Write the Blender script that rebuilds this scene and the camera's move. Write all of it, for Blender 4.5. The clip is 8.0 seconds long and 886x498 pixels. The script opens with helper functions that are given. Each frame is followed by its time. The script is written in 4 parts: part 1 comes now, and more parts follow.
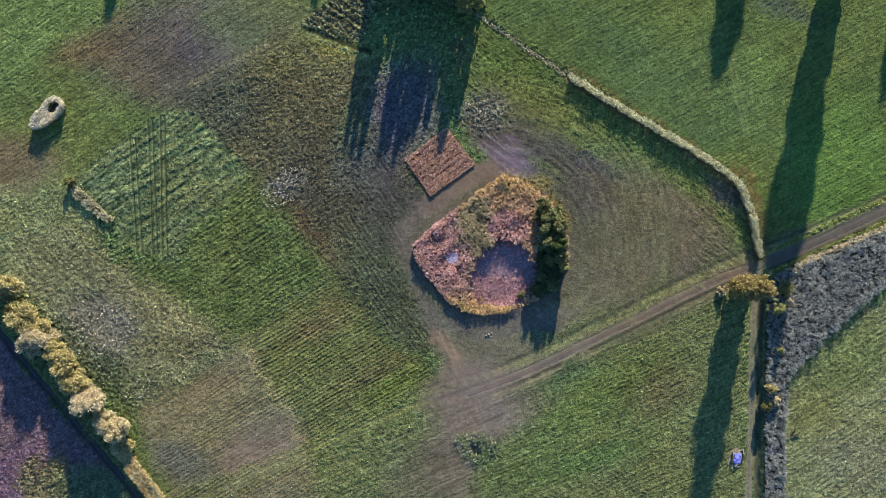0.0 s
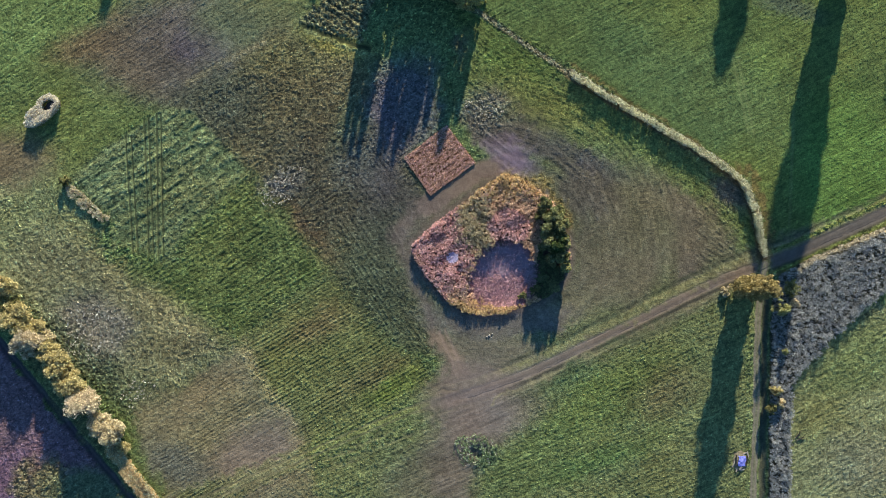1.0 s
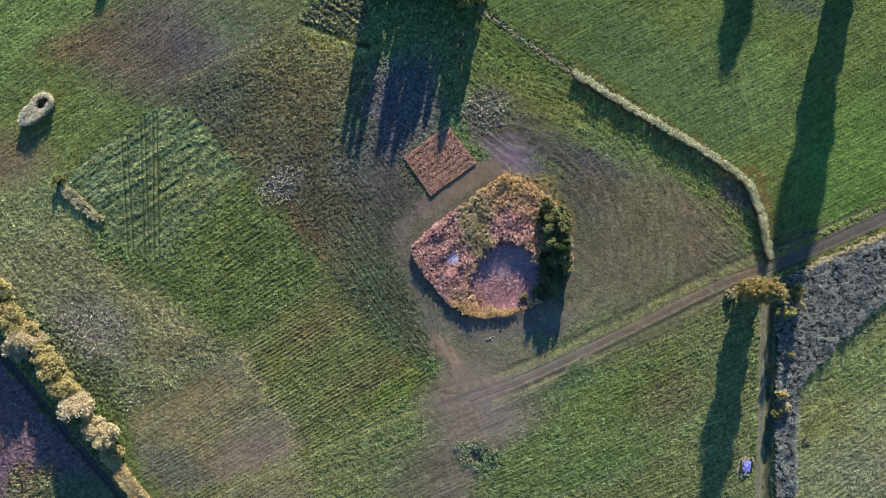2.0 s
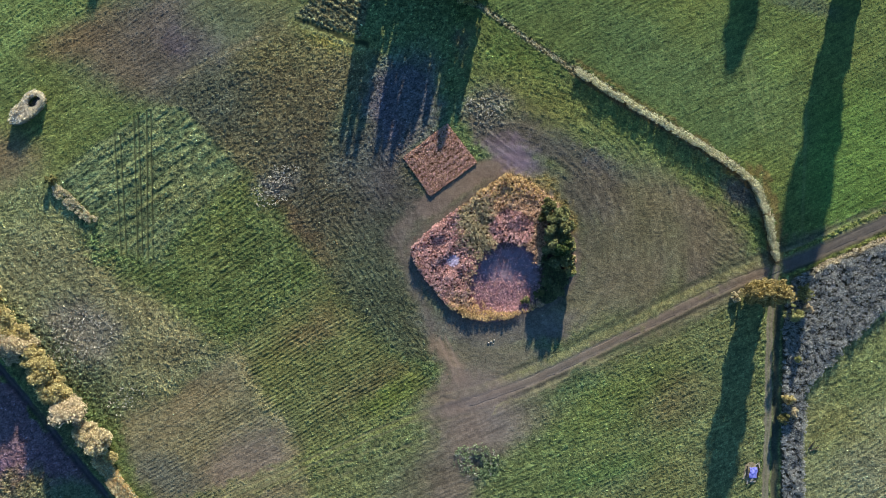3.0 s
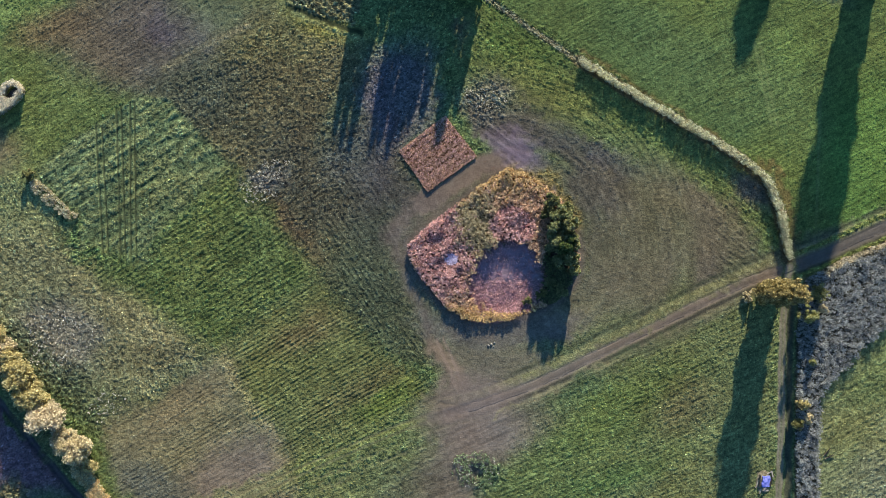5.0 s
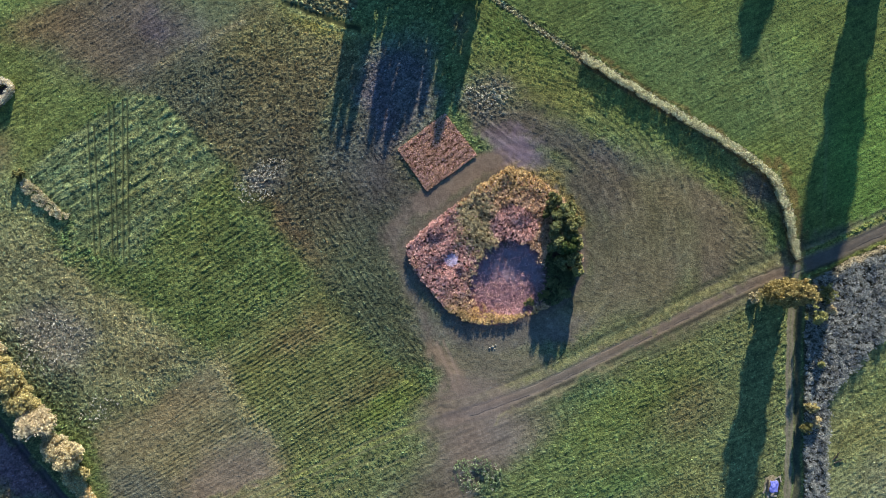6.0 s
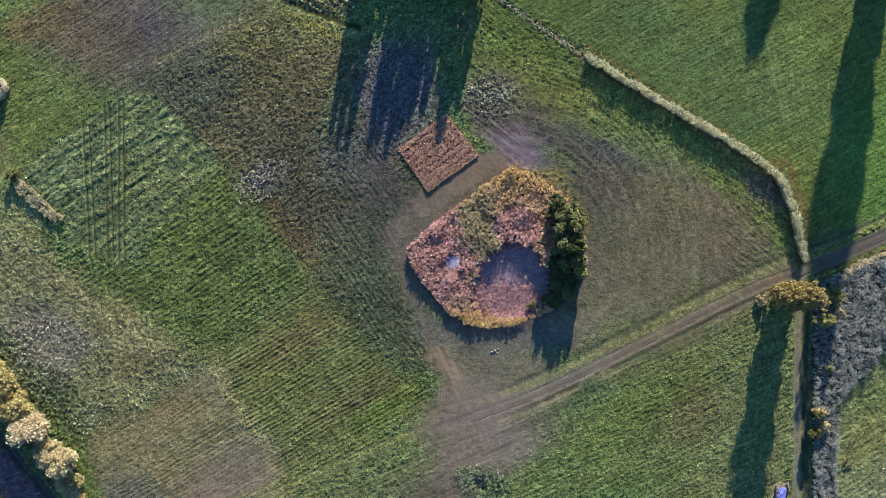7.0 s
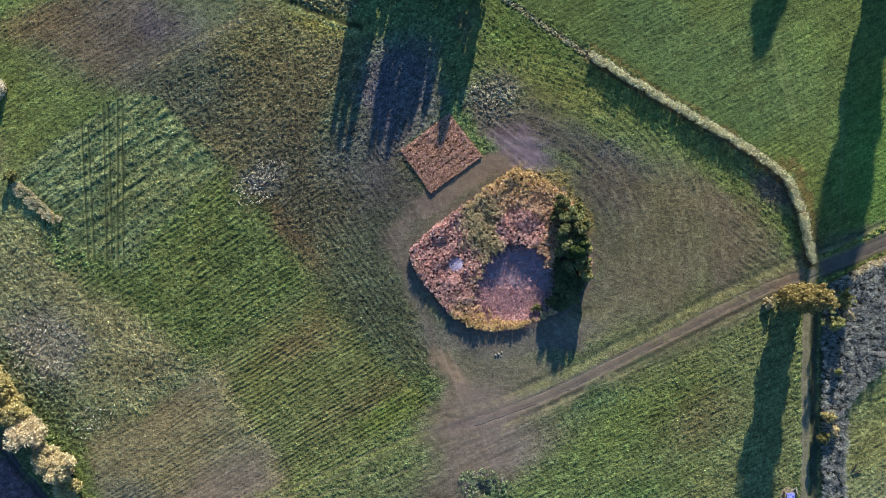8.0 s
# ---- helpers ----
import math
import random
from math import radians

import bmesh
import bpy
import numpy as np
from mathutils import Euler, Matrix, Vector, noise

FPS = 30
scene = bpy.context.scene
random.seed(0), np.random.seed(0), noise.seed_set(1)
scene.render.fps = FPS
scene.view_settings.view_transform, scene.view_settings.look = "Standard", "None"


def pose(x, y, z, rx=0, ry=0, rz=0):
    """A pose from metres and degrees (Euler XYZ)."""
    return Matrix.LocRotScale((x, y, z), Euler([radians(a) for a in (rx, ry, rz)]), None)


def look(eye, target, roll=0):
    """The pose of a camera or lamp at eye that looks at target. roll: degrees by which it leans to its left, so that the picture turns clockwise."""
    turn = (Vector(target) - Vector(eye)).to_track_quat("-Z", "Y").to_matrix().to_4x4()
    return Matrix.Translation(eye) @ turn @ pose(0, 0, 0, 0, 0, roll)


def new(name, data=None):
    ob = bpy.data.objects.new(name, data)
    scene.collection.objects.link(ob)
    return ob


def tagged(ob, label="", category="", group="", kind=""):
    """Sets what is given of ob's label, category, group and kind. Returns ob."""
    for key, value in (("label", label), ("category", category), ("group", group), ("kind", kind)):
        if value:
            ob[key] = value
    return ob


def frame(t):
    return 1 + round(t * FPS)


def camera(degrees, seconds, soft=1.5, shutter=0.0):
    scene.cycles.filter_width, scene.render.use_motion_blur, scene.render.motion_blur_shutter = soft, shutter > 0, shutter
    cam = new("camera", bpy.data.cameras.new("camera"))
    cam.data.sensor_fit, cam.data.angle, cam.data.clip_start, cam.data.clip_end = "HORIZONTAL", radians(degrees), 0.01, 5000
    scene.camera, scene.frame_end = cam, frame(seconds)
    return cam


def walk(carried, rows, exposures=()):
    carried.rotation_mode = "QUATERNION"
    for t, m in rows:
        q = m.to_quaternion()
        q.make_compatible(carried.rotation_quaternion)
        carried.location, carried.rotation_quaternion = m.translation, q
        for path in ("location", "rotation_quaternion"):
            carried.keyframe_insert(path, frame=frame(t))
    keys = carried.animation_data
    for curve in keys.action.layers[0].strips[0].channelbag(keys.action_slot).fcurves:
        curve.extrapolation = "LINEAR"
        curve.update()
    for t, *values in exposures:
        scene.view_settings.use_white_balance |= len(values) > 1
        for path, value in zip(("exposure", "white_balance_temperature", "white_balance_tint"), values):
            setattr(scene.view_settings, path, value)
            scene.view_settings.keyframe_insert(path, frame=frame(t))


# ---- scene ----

# ---------- camera ----------
cam = camera(72.0, 8.0, soft=0.4)
PATH = [
    (0.0, (0.032, 0.054, 159.295, -0.003, 0.002, 0.005)),
    (0.5, (0.168, -0.254, 158.314, 0.105, 0.055, -0.002)),
    (1.0, (0.084, -0.545, 157.086, 0.189, 0.013, 0.007)),
    (1.5, (0.021, -0.648, 155.964, 0.258, 0.003, 0.079)),
    (3.0, (-0.252, -0.534, 151.464, 0.452, -0.089, 0.132)),
    (3.5, (-0.213, -0.733, 149.890, 0.495, -0.132, 0.105)),
    (4.0, (-0.215, -1.076, 148.080, 0.587, -0.192, 0.099)),
    (4.5, (-0.282, -1.425, 146.279, 0.673, -0.273, 0.174)),
    (6.0, (-0.538, -2.185, 141.317, 1.014, -0.429, -0.016)),
    (6.5, (-0.750, -2.402, 140.063, 1.195, -0.480, -0.020)),
    (7.0, (-0.990, -2.506, 138.867, 1.358, -0.488, -0.005)),
    (7.5, (-1.241, -2.493, 137.825, 1.507, -0.456, 0.015)),
    (8.0, (-1.430, -2.477, 137.026, 1.543, -0.406, -0.053)),
]
walk(cam, [(t, pose(*row)) for t, row in PATH])

# ---------- light ----------
SUN_EL = 13.0                       # degrees above the horizon
SUN_AZ = 10.5                       # degrees east of north (+y)
scene.view_settings.exposure = 1.27
world = bpy.data.worlds.new("sky")
scene.world = world
world.use_nodes = True
wn = world.node_tree.nodes
sky = wn.new("ShaderNodeTexSky")
sky.sky_type = "NISHITA"
sky.sun_disc = False
sky.sun_elevation = radians(SUN_EL)
sky.sun_rotation = radians(SUN_AZ)
sky.air_density, sky.dust_density, sky.ozone_density = 1.0, 0.1, 6.0
wn["Background"].inputs["Strength"].default_value = 0.104
world.node_tree.links.new(sky.outputs[0], wn["Background"].inputs["Color"])
TO_SUN = Vector((math.sin(radians(SUN_AZ)) * math.cos(radians(SUN_EL)),
                 math.cos(radians(SUN_AZ)) * math.cos(radians(SUN_EL)), math.sin(radians(SUN_EL))))
lamp = bpy.data.lights.new("sun", "SUN")
lamp.energy, lamp.angle, lamp.color = 5.0, radians(1.0), (1.0, 0.92, 0.80)
sun = new("sun", lamp)
sun.matrix_world = look(TO_SUN * 400, (0, 0, 0))

# ---------- number helpers ----------
rng = np.random.default_rng(7)


def lin(r, g, b):
    """Linear colour from 8-bit sRGB."""
    c = np.array((r, g, b)) / 255.0
    return np.where(c < 0.04045, c / 12.92, ((c + 0.055) / 1.055) ** 2.4)


def lattice(ix, iy, seed):
    h = (ix.astype(np.int64) * 374761393 + iy.astype(np.int64) * 668265263 + seed * 974634871) & 0xFFFFFFFF
    h = ((h ^ (h >> 13)) * 1274126177) & 0xFFFFFFFF
    return ((h ^ (h >> 16)) & 0xFFFF) / 32767.5 - 1.0


def value_noise(x, y, size, seed=0):
    """Smooth noise from -1 to 1 with lumps of that size in metres."""
    x, y = x / size, y / size
    ix, iy = np.floor(x), np.floor(y)
    fx, fy = x - ix, y - iy
    fx, fy = fx * fx * (3 - 2 * fx), fy * fy * (3 - 2 * fy)
    a, b = lattice(ix, iy, seed), lattice(ix + 1, iy, seed)
    c, d = lattice(ix, iy + 1, seed), lattice(ix + 1, iy + 1, seed)
    return (a + (b - a) * fx) * (1 - fy) + (c + (d - c) * fx) * fy


def fbm(x, y, size, octaves=3, seed=0):
    out, amp, total = 0.0, 1.0, 0.0
    for k in range(octaves):
        out, total = out + amp * value_noise(x, y, size / 2 ** k, seed + k * 17), total + amp
        amp *= 0.55
    return out / total


def to_line(x, y, pts):
    """Distance to an open line of points."""
    best = np.full(x.shape, 1e9)
    for (ax, ay), (bx, by) in zip(pts, pts[1:]):
        dx, dy = bx - ax, by - ay
        t = np.clip(((x - ax) * dx + (y - ay) * dy) / (dx * dx + dy * dy), 0, 1)
        best = np.minimum(best, np.hypot(x - ax - t * dx, y - ay - t * dy))
    return best


def to_area(x, y, pts):
    """Distance to the edge of a closed outline, negative inside."""
    inside = np.zeros(x.shape, bool)
    ring = list(pts) + [pts[0]]
    for (ax, ay), (bx, by) in zip(ring, ring[1:]):
        if ay != by:
            inside ^= ((ay > y) != (by > y)) & (x < (bx - ax) * (y - ay) / (by - ay) + ax)
    d = to_line(x, y, ring)
    return np.where(inside, -d, d)


def smooth(d, soft):
    """1 inside (d below 0), 0 outside, over a border that wide."""
    t = np.clip(0.5 - d / soft, 0, 1)
    return t * t * (3 - 2 * t)


def oval(x, y, c, rx, ry, turn=0.0):
    """Rough distance to an oval's edge in metres, negative inside."""
    ca, sa = math.cos(radians(turn)), math.sin(radians(turn))
    u, v = (x - c[0]) * ca + (y - c[1]) * sa, (y - c[1]) * ca - (x - c[0]) * sa
    return (np.hypot(u / rx, v / ry) - 1) * min(rx, ry)


# ---------- the plan ----------
POND = [(-7.9, 1.4), (-2.6, 6.1), (4.0, 11.1), (9.9, 15.5), (15.6, 19.3), (20.6, 18.0), (25.0, 15.2), (28.5, 11.7), (31.3, 7.6), (32.4, 2.6),
        (32.6, -3.6), (31.2, -7.4), (28.0, -11.3), (24.9, -13.3), (20.5, -15.1), (15.8, -16.7), (9.9, -17.5), (5.5, -16.4), (0.5, -13.0), (-3.2, -8.6),
        (-5.7, -5.5), (-7.3, -1.8)]
PLOT = [(0.9, 31.8), (8.4, 22.2), (-3.2, 13.8), (-9.9, 23.4)]
REED_LINE = [(32.8, 45.1), (44.5, 37.8), (60.0, 28.8), (70.6, 22.3), (77.4, 16.4), (80.3, 9.1), (82.5, -1.9)]
DITCH_NW = [(-9.4, 68.8), (-0.6, 65.9), (9.8, 60.7), (23.1, 51.6), (32.8, 45.1)]
WEDGE = [(126.4, 12.0), (115.8, 6.6), (94.6, -2.2), (86.8, -6.9), (84.8, -11.6), (84.3, -23.4), (83.9, -47.0), (83.6, -76.6),
         (89.2, -76.6), (89.2, -47.0), (90.1, -33.5), (101.3, -21.9), (110.2, -13.8), (126.4, -1.3)]
WILLOW_EDGE = [(-121.6, -4.2), (-106.9, -23.4), (-93.6, -44.8), (-84.0, -53.0), (-71.4, -69.2)]
DITCH_SW = [(-124.6, -10.4), (-115.7, -22.3), (-102.4, -38.2), (-89.9, -53.0), (-78.8, -66.2), (-67.0, -80.3)]
TRACK = [(-71.4, -68.5), (-53.7, -61.2), (-33.0, -52.2), (-12.4, -43.1), (-2.0, -39.2), (11.2, -36.1), (24.5, -31.0), (39.3, -23.7), (51.1, -18.0), (64.4, -11.2), (76.2, -6.0),
         (82.8, -4.2), (91.0, -1.0), (102.8, 4.3), (115.8, 10.2), (135.2, 19.1)]
LANE = [(82.8, -4.2), (81.8, -11.6), (80.9, -23.4), (80.8, -38.2), (80.3, -52.9), (79.5, -67.7), (78.0, -97.2)]
LANE_DITCH = [(83.6, -10.9), (83.0, -23.4), (82.6, -47.0), (81.8, -76.6)]
CROP = [(-70.7, 36.6), (-64.3, 34.9), (-56.7, 26.5), (-49.6, 19.1), (-63.7, 6.8), (-73.6, -4.2), (-85.4, -2.0), (-86.8, 6.1), (-97.7, 16.4), (-86.2, 26.5)]


def eased(pts, times=3):
    """A line with its corners cut, so that it bends smoothly."""
    for _ in range(times):
        out = [pts[0]]
        for (ax, ay), (bx, by) in zip(pts, pts[1:]):
            out += [(ax * 0.75 + bx * 0.25, ay * 0.75 + by * 0.25), (ax * 0.25 + bx * 0.75, ay * 0.25 + by * 0.75)]
        pts = out + [pts[-1]]
    return pts


WHEELS = eased(TRACK, 1)
WORN = eased([(-2.0, -40.2)] + TRACK[5:], 1)
LANE = eased(LANE, 1)


def hollow(x, y):
    """How deep the marsh lies under the fields."""
    return 0.9 * smooth(to_area(x, y, POND) + 2.0, 3.6)


def beside(x, y, pts):
    """Signed distance to an open line, positive on its left."""
    best, out = np.full(x.shape, 1e9), np.zeros(x.shape)
    for (ax, ay), (bx, by) in zip(pts, pts[1:]):
        dx, dy = bx - ax, by - ay
        t = np.clip(((x - ax) * dx + (y - ay) * dy) / (dx * dx + dy * dy), 0, 1)
        d = np.hypot(x - ax - t * dx, y - ay - t * dy)
        closer = d < best
        out = np.where(closer, np.where(dx * (y - ay) - dy * (x - ax) > 0, d, -d), out)
        best = np.minimum(best, d)
    return out


def survey(x, y):
    """Colour, height, tuft size, tuft density, row bearing and way to the nearest row at each place."""
    wx = x + 3.4 * fbm(x, y, 10, 4, 3) + 0.9 * value_noise(x, y, 0.9, 8)
    wy = y + 3.4 * fbm(x, y, 10, 4, 53) + 0.9 * value_noise(x, y, 0.9, 58)
    sx = x + 0.35 * fbm(x, y, 2.2, 2, 23)
    sy = y + 0.35 * fbm(x, y, 2.2, 2, 73)
    col = np.tile(lin(98, 114, 70), (len(x), 1))
    tall = np.full(len(x), 0.16)
    many = np.full(len(x), 0.8)
    rows = np.zeros(len(x))
    rowc = np.zeros(len(x))
    bearing = np.full(len(x), radians(33))
    to_row = np.zeros(len(x))

    def lay(w, c, strength=1.0, height=None, density=None):
        w = w * strength
        col[:] = col * (1 - w[:, None]) + lin(*c) * w[:, None]
        if height is not None:
            tall[:] = tall * (1 - w) + height * w
        if density is not None:
            many[:] = many * (1 - w) + density * w

    def drill(w, along, period, amp, tint=0.12, seed=0, even=0.22, rough=1.0, tidy=0.3):
        """Drilled rows that run along that bearing in degrees; tidy: how far the tufts keep to them."""
        a = radians(along)
        across = -x * math.sin(a) + y * math.cos(a) + 0.5 * fbm(x, y, 14, 2, seed)
        down = x * math.cos(a) + y * math.sin(a)
        period = period * 0.75
        fine = 0.6 * value_noise(across * 3.9, down * 1.1, 1.0, seed + 7)
        line = 0.8 * value_noise(across * 2.4, down * 0.25, 1.0, seed + 11)
        wave = even * np.sin(across * 2 * math.pi / period) * (0.7 + 0.7 * value_noise(across * 0.4, down * 0.09, 1.0, seed + 5))
        streak = value_noise(across * 1.9, down * 0.12, 1.0, seed + 9) + 0.5 * value_noise(across * 0.5, down * 0.05, 1.0, seed + 3)
        bearing[w > 0.5] = a
        to_row[w > 0.5] = ((np.round(across / period) - across / period) * period * tidy)[w > 0.5]
        rows[:] = rows * (1 - w) + (wave + rough * (0.7 * fine + 0.6 * line)) * amp * w
        rowc[:] = rowc * (1 - w) + ((wave + rough * (1.3 * fine + line)) * 0.7 + streak * 0.6) * tint * w

    area = lambda pts, soft=2.0: smooth(to_area(wx, wy, pts), soft)
    sharp = lambda pts, soft=0.6: smooth(to_area(sx, sy, pts), soft)
    spot = lambda c, rx, ry, turn=0, soft=6.0: smooth(oval(wx, wy, c, rx, ry, turn), soft)

    # north-west meadow
    w = area([(-204.3, 153.7), (-21.2, 153.7), (-33.0, 56.3), (-67.0, 37.1), (-98.0, 16.4), (-204.3, 3.1)], 3)
    lay(w, (99, 111, 62), 1, 0.11)
    drill(w, 33, 1.25, 0.042, 0.2, 1, 0.3)
    lay(spot((-111.3, 59.2), 30, 12, 30, 12), (108, 126, 72), 0.7)
    lay(spot((-64.0, 54.1), 25, 13, 12, 14), (100, 93, 86), 0.9, 0.09, 0.7)
    lay(spot((-71.4, 45.9), 16, 9, -30, 9), (92, 86, 72), 0.7)
    lay(spot((-64.8, 54.1), 6, 4, 20, 5), (84, 76, 84), 0.7)
    lay(spot((-92.8, 52.6), 9, 4, 20, 6), (118, 94, 70), 0.6)
    lay(spot((-81.8, 47.4), 10, 5, -35, 6), (104, 92, 70), 0.5)
    lay(spot((-50.8, 59.2), 14, 7, 10, 8), (98, 108, 66), 0.6)
    lay(spot((-113.5, 20.1), 14, 9, 25, 8), (112, 100, 78), 0.85, 0.09, 0.7)
    # scrubby middle
    w = area([(-67.0, 37.8), (-44.9, 54.1), (-21.2, 52.6), (-9.4, 29.7), (-3.5, 13.5), (-8.7, 3.1), (-6.5, -11.6), (-0.6, -26.4), (-21.2, -17.5), (-30.1, -5.7), (-52.2, 16.4)], 9)
    lay(w, (102, 97, 68), 1, 0.15, 1.0)
    drill(w, 34, 1.5, 0.03, 0.14, 27, 0.2, 1.0, 0.12)
    beside_marsh = area([(-32.0, 2.0), (-14.0, 30.0), (-9.0, 8.0), (-7.0, -11.0), (0.0, -27.0), (-10.0, -27.0)], 4)
    lay(beside_marsh, (88, 90, 66), 0.5, 0.11)
    drill(beside_marsh, -55, 1.5, 0.03, 0.2, 28, 0.5)
    lay(spot((-56.7, 37.1), 12, 9, 0, 8), (80, 84, 66), 0.7)
    lay(spot((-36.0, 49.6), 14, 5, 0, 6), (112, 110, 72), 0.8)
    lay(spot((-27.1, 53.0), 9, 3.5, -15, 4), (128, 126, 68), 0.8)
    lay(smooth(to_line(sx, sy, [(-65.5, 43.0), (-55.9, 48.6), (-46.3, 53.0)]) - 0.7, 1.4), (132, 124, 92), 0.7, 0.14)
    lay(spot((-27.1, 19.4), 18, 15, 0, 14), (84, 82, 66), 0.7)
    lay(spot((-41.9, 16.4), 6, 4, 20, 5), (132, 126, 112), 0.55, 0.22)
    lay(spot((-38.2, 3.1), 12, 4.5, -42, 6), (110, 88, 62), 0.8)
    lay(spot((-33.0, 0.2), 10, 3, -42, 5), (108, 94, 68), 0.6)
    lay(spot((-12.4, 10.5), 9, 12, -20, 9), (72, 71, 64), 0.85, 0.10, 0.6)
    lay(spot((-21.2, 28.2), 8, 12, -10, 8), (92, 108, 80), 0.6)
    lay(spot((-10.2, 37.1), 9, 13, -10, 8), (94, 86, 98), 0.75, 0.14, 0.8)
    lay(spot((-19.8, 22.3), 9, 8, 0, 8), (84, 80, 84), 0.5)
    lay(spot((-17.5, -13.1), 16, 8, -42, 9), (76, 84, 58), 0.7)
    lay(spot((-15.0, -1.0), 8, 12, 15, 8), (76, 82, 62), 0.6)
    # pale meadow in the west
    w = area([(-204.3, 6.1), (-102.4, 17.2), (-86.2, 0.2), (-72.9, -5.7), (-52.2, -23.4), (-77.3, -41.1), (-93.6, -30.8), (-121.6, 0.2)], 7)
    lay(w, (136, 136, 96), 1, 0.14, 1.0)
    drill(w, -48, 1.6, 0.03, 0.16, 36, 0.15, 1.0, 0.12)
    lay(smooth(to_line(wx, wy, [(-108.3, 14.2), (-93.6, 4.3), (-83.2, -3.1), (-72.9, -9.1), (-67.0, -19.0)]) - 1.8, 4), (140, 138, 92), 0.7)
    lay(spot((-106.9, 8.3), 20, 9, 25, 9), (126, 133, 86), 0.8)
    lay(spot((-99.5, -4.2), 14, 9, -25, 9), (118, 120, 86), 0.8)
    lay(spot((-81.8, -11.6), 12, 6, -20, 8), (116, 114, 80), 0.7)
    lay(spot((-90.6, -21.2), 11, 10, 30, 9), (122, 115, 98), 0.8)
    lay(spot((-96.5, -26.4), 18, 5, -42, 6), (82, 96, 66), 0.7, 0.25)
    lay(spot((-80.3, -36.7), 10, 6, -30, 6), (84, 94, 66), 0.7)
    lay(spot((-65.5, -22.0), 16, 7, 15, 9), (98, 95, 67), 0.8)
    lay(spot((-71.4, -10.9), 17, 10, -35, 9), (142, 137, 96), 0.85)
    # crop with tramlines
    w = sharp(CROP, 1.6)
    lay(w, (113, 122, 81), 1, 0.14, 1.0)
    drill(w, 38, 1.9, 0.05, 0.2, 31, 0.3)
    chev = 0.9 * value_noise((x * 0.84 + y * 0.54) * 0.22, (y * 0.84 - x * 0.54) * 0.85, 1.0, 91) + 0.45 * fbm(x, y, 2.6, 3, 92)
    # herringbone dips painted as shaded, ridges as lit, over their relief
    lay(w * smooth(chev + 0.1, 0.8), (82, 98, 66), 0.8)
    lay(w * smooth(-chev + 0.3, 0.5), (124, 132, 86), 0.5)
    rows[:] += w * 0.11 * chev
    for path in ([(-81.8, 29.0), (-79.8, -2.0)], [(-80.4, 29.0), (-78.5, -1.6)], [(-77.0, 33.4), (-75.6, -4.2)], [(-75.9, 33.7), (-74.4, -4.5)],
                 [(-73.8, 34.9), (-73.2, -5.4)], [(-72.8, 34.9), (-71.9, -4.2)]):
        lay(smooth(to_line(x, y, path) - 0.18, 0.3), (44, 52, 34), 0.95, 0.02, 0.0)
        many[:] *= 1 - smooth(to_line(x, y, path) - 0.42, 0.1)
        rows[:] -= 0.10 * smooth(to_line(x, y, path) - 0.2, 0.3)
    for path in ([(-79.8, -2.0), (-78.8, -23.4)], [(-74.4, -4.5), (-72.6, -36.7)], [(-72.6, -4.2), (-71.4, -23.4)]):
        lay(smooth(to_line(x, y, path) - 0.25, 0.4), (92, 92, 62), 0.45, 0.06, 0.3)
    lay(smooth(to_line(wx, wy, [(-86.8, 6.4), (-85.6, -1.6), (-73.6, -4.8)]) - 0.8, 2.5), (92, 124, 72), 0.7, 0.25)
    # green strip below the crop
    w = area([(-50.0, 18.2), (-28.3, -6.9), (-41.9, -15.3), (-53.7, -24.9), (-82.5, -3.9), (-71.4, -2.0), (-62.6, 6.8)], 7)
    lay(w, (101, 112, 64), 1, 0.135, 1.0)
    drill(w, 33, 1.5, 0.045, 0.24, 41, 0.4, 1.0, 0.4)
    lay(w * smooth(value_noise(x, y, 5, 44) * -1 + 0.1, 1.0), (84, 98, 54), 0.6)
    # drilled green field in the south
    w = area([(-28.3, -7.5), (-18.3, -19.7), (-1.3, -36.7), (-35.3, -53.0), (-53.7, -25.6)], 5)
    lay(w, (103, 107, 65), 1, 0.12, 0.9)
    drill(w, 30, 1.25, 0.04, 0.22, 51, 0.8, 0.7, 0.55)
    lay(w * spot((-36.0, -26.4), 16, 8, 30, 10), (108, 112, 66), 0.6)
    lay(w * spot((-32.0, -20.5), 9, 3.5, 32, 6), (108, 94, 64), 0.7)
    lay(w * spot((-18.0, -33.5), 10, 3.5, 30, 6), (110, 100, 66), 0.5)
    lay(w * spot((-12.5, -36.5), 7, 3, 30, 5), (98, 116, 52), 0.6)
    lay(smooth(to_line(sx, sy, [(-34.8, -52.5), (-21.2, -46.8), (-0.9, -38.6)]) - 0.8, 0.9), (140, 142, 84), 0.9, 0.10, 0.6)
    lay(smooth(to_line(sx, sy, [(-33.0, -53.8), (-19.8, -48.5), (-2.0, -41.1)]) - 0.9, 1.2), (88, 94, 68), 0.6, 0.10, 0.6)
    lay(smooth(to_line(sx, sy, [(-30.8, -54.7), (-19.8, -50.1), (-2.0, -43.1)]) - 0.35, 0.6), (134, 136, 88), 0.6, 0.10, 0.6)
    lay(smooth(to_line(wx, wy, [(-18.3, -51.5), (-2.0, -45.9)]) - 1.2, 2.0), (124, 136, 80), 0.6, 0.15)
    lay(smooth(to_line(wx, wy, [(-53.7, -26.1), (-34.8, -52.7), (-28.6, -67.7)]) - 1.5, 2.5), (146, 138, 94), 0.9)
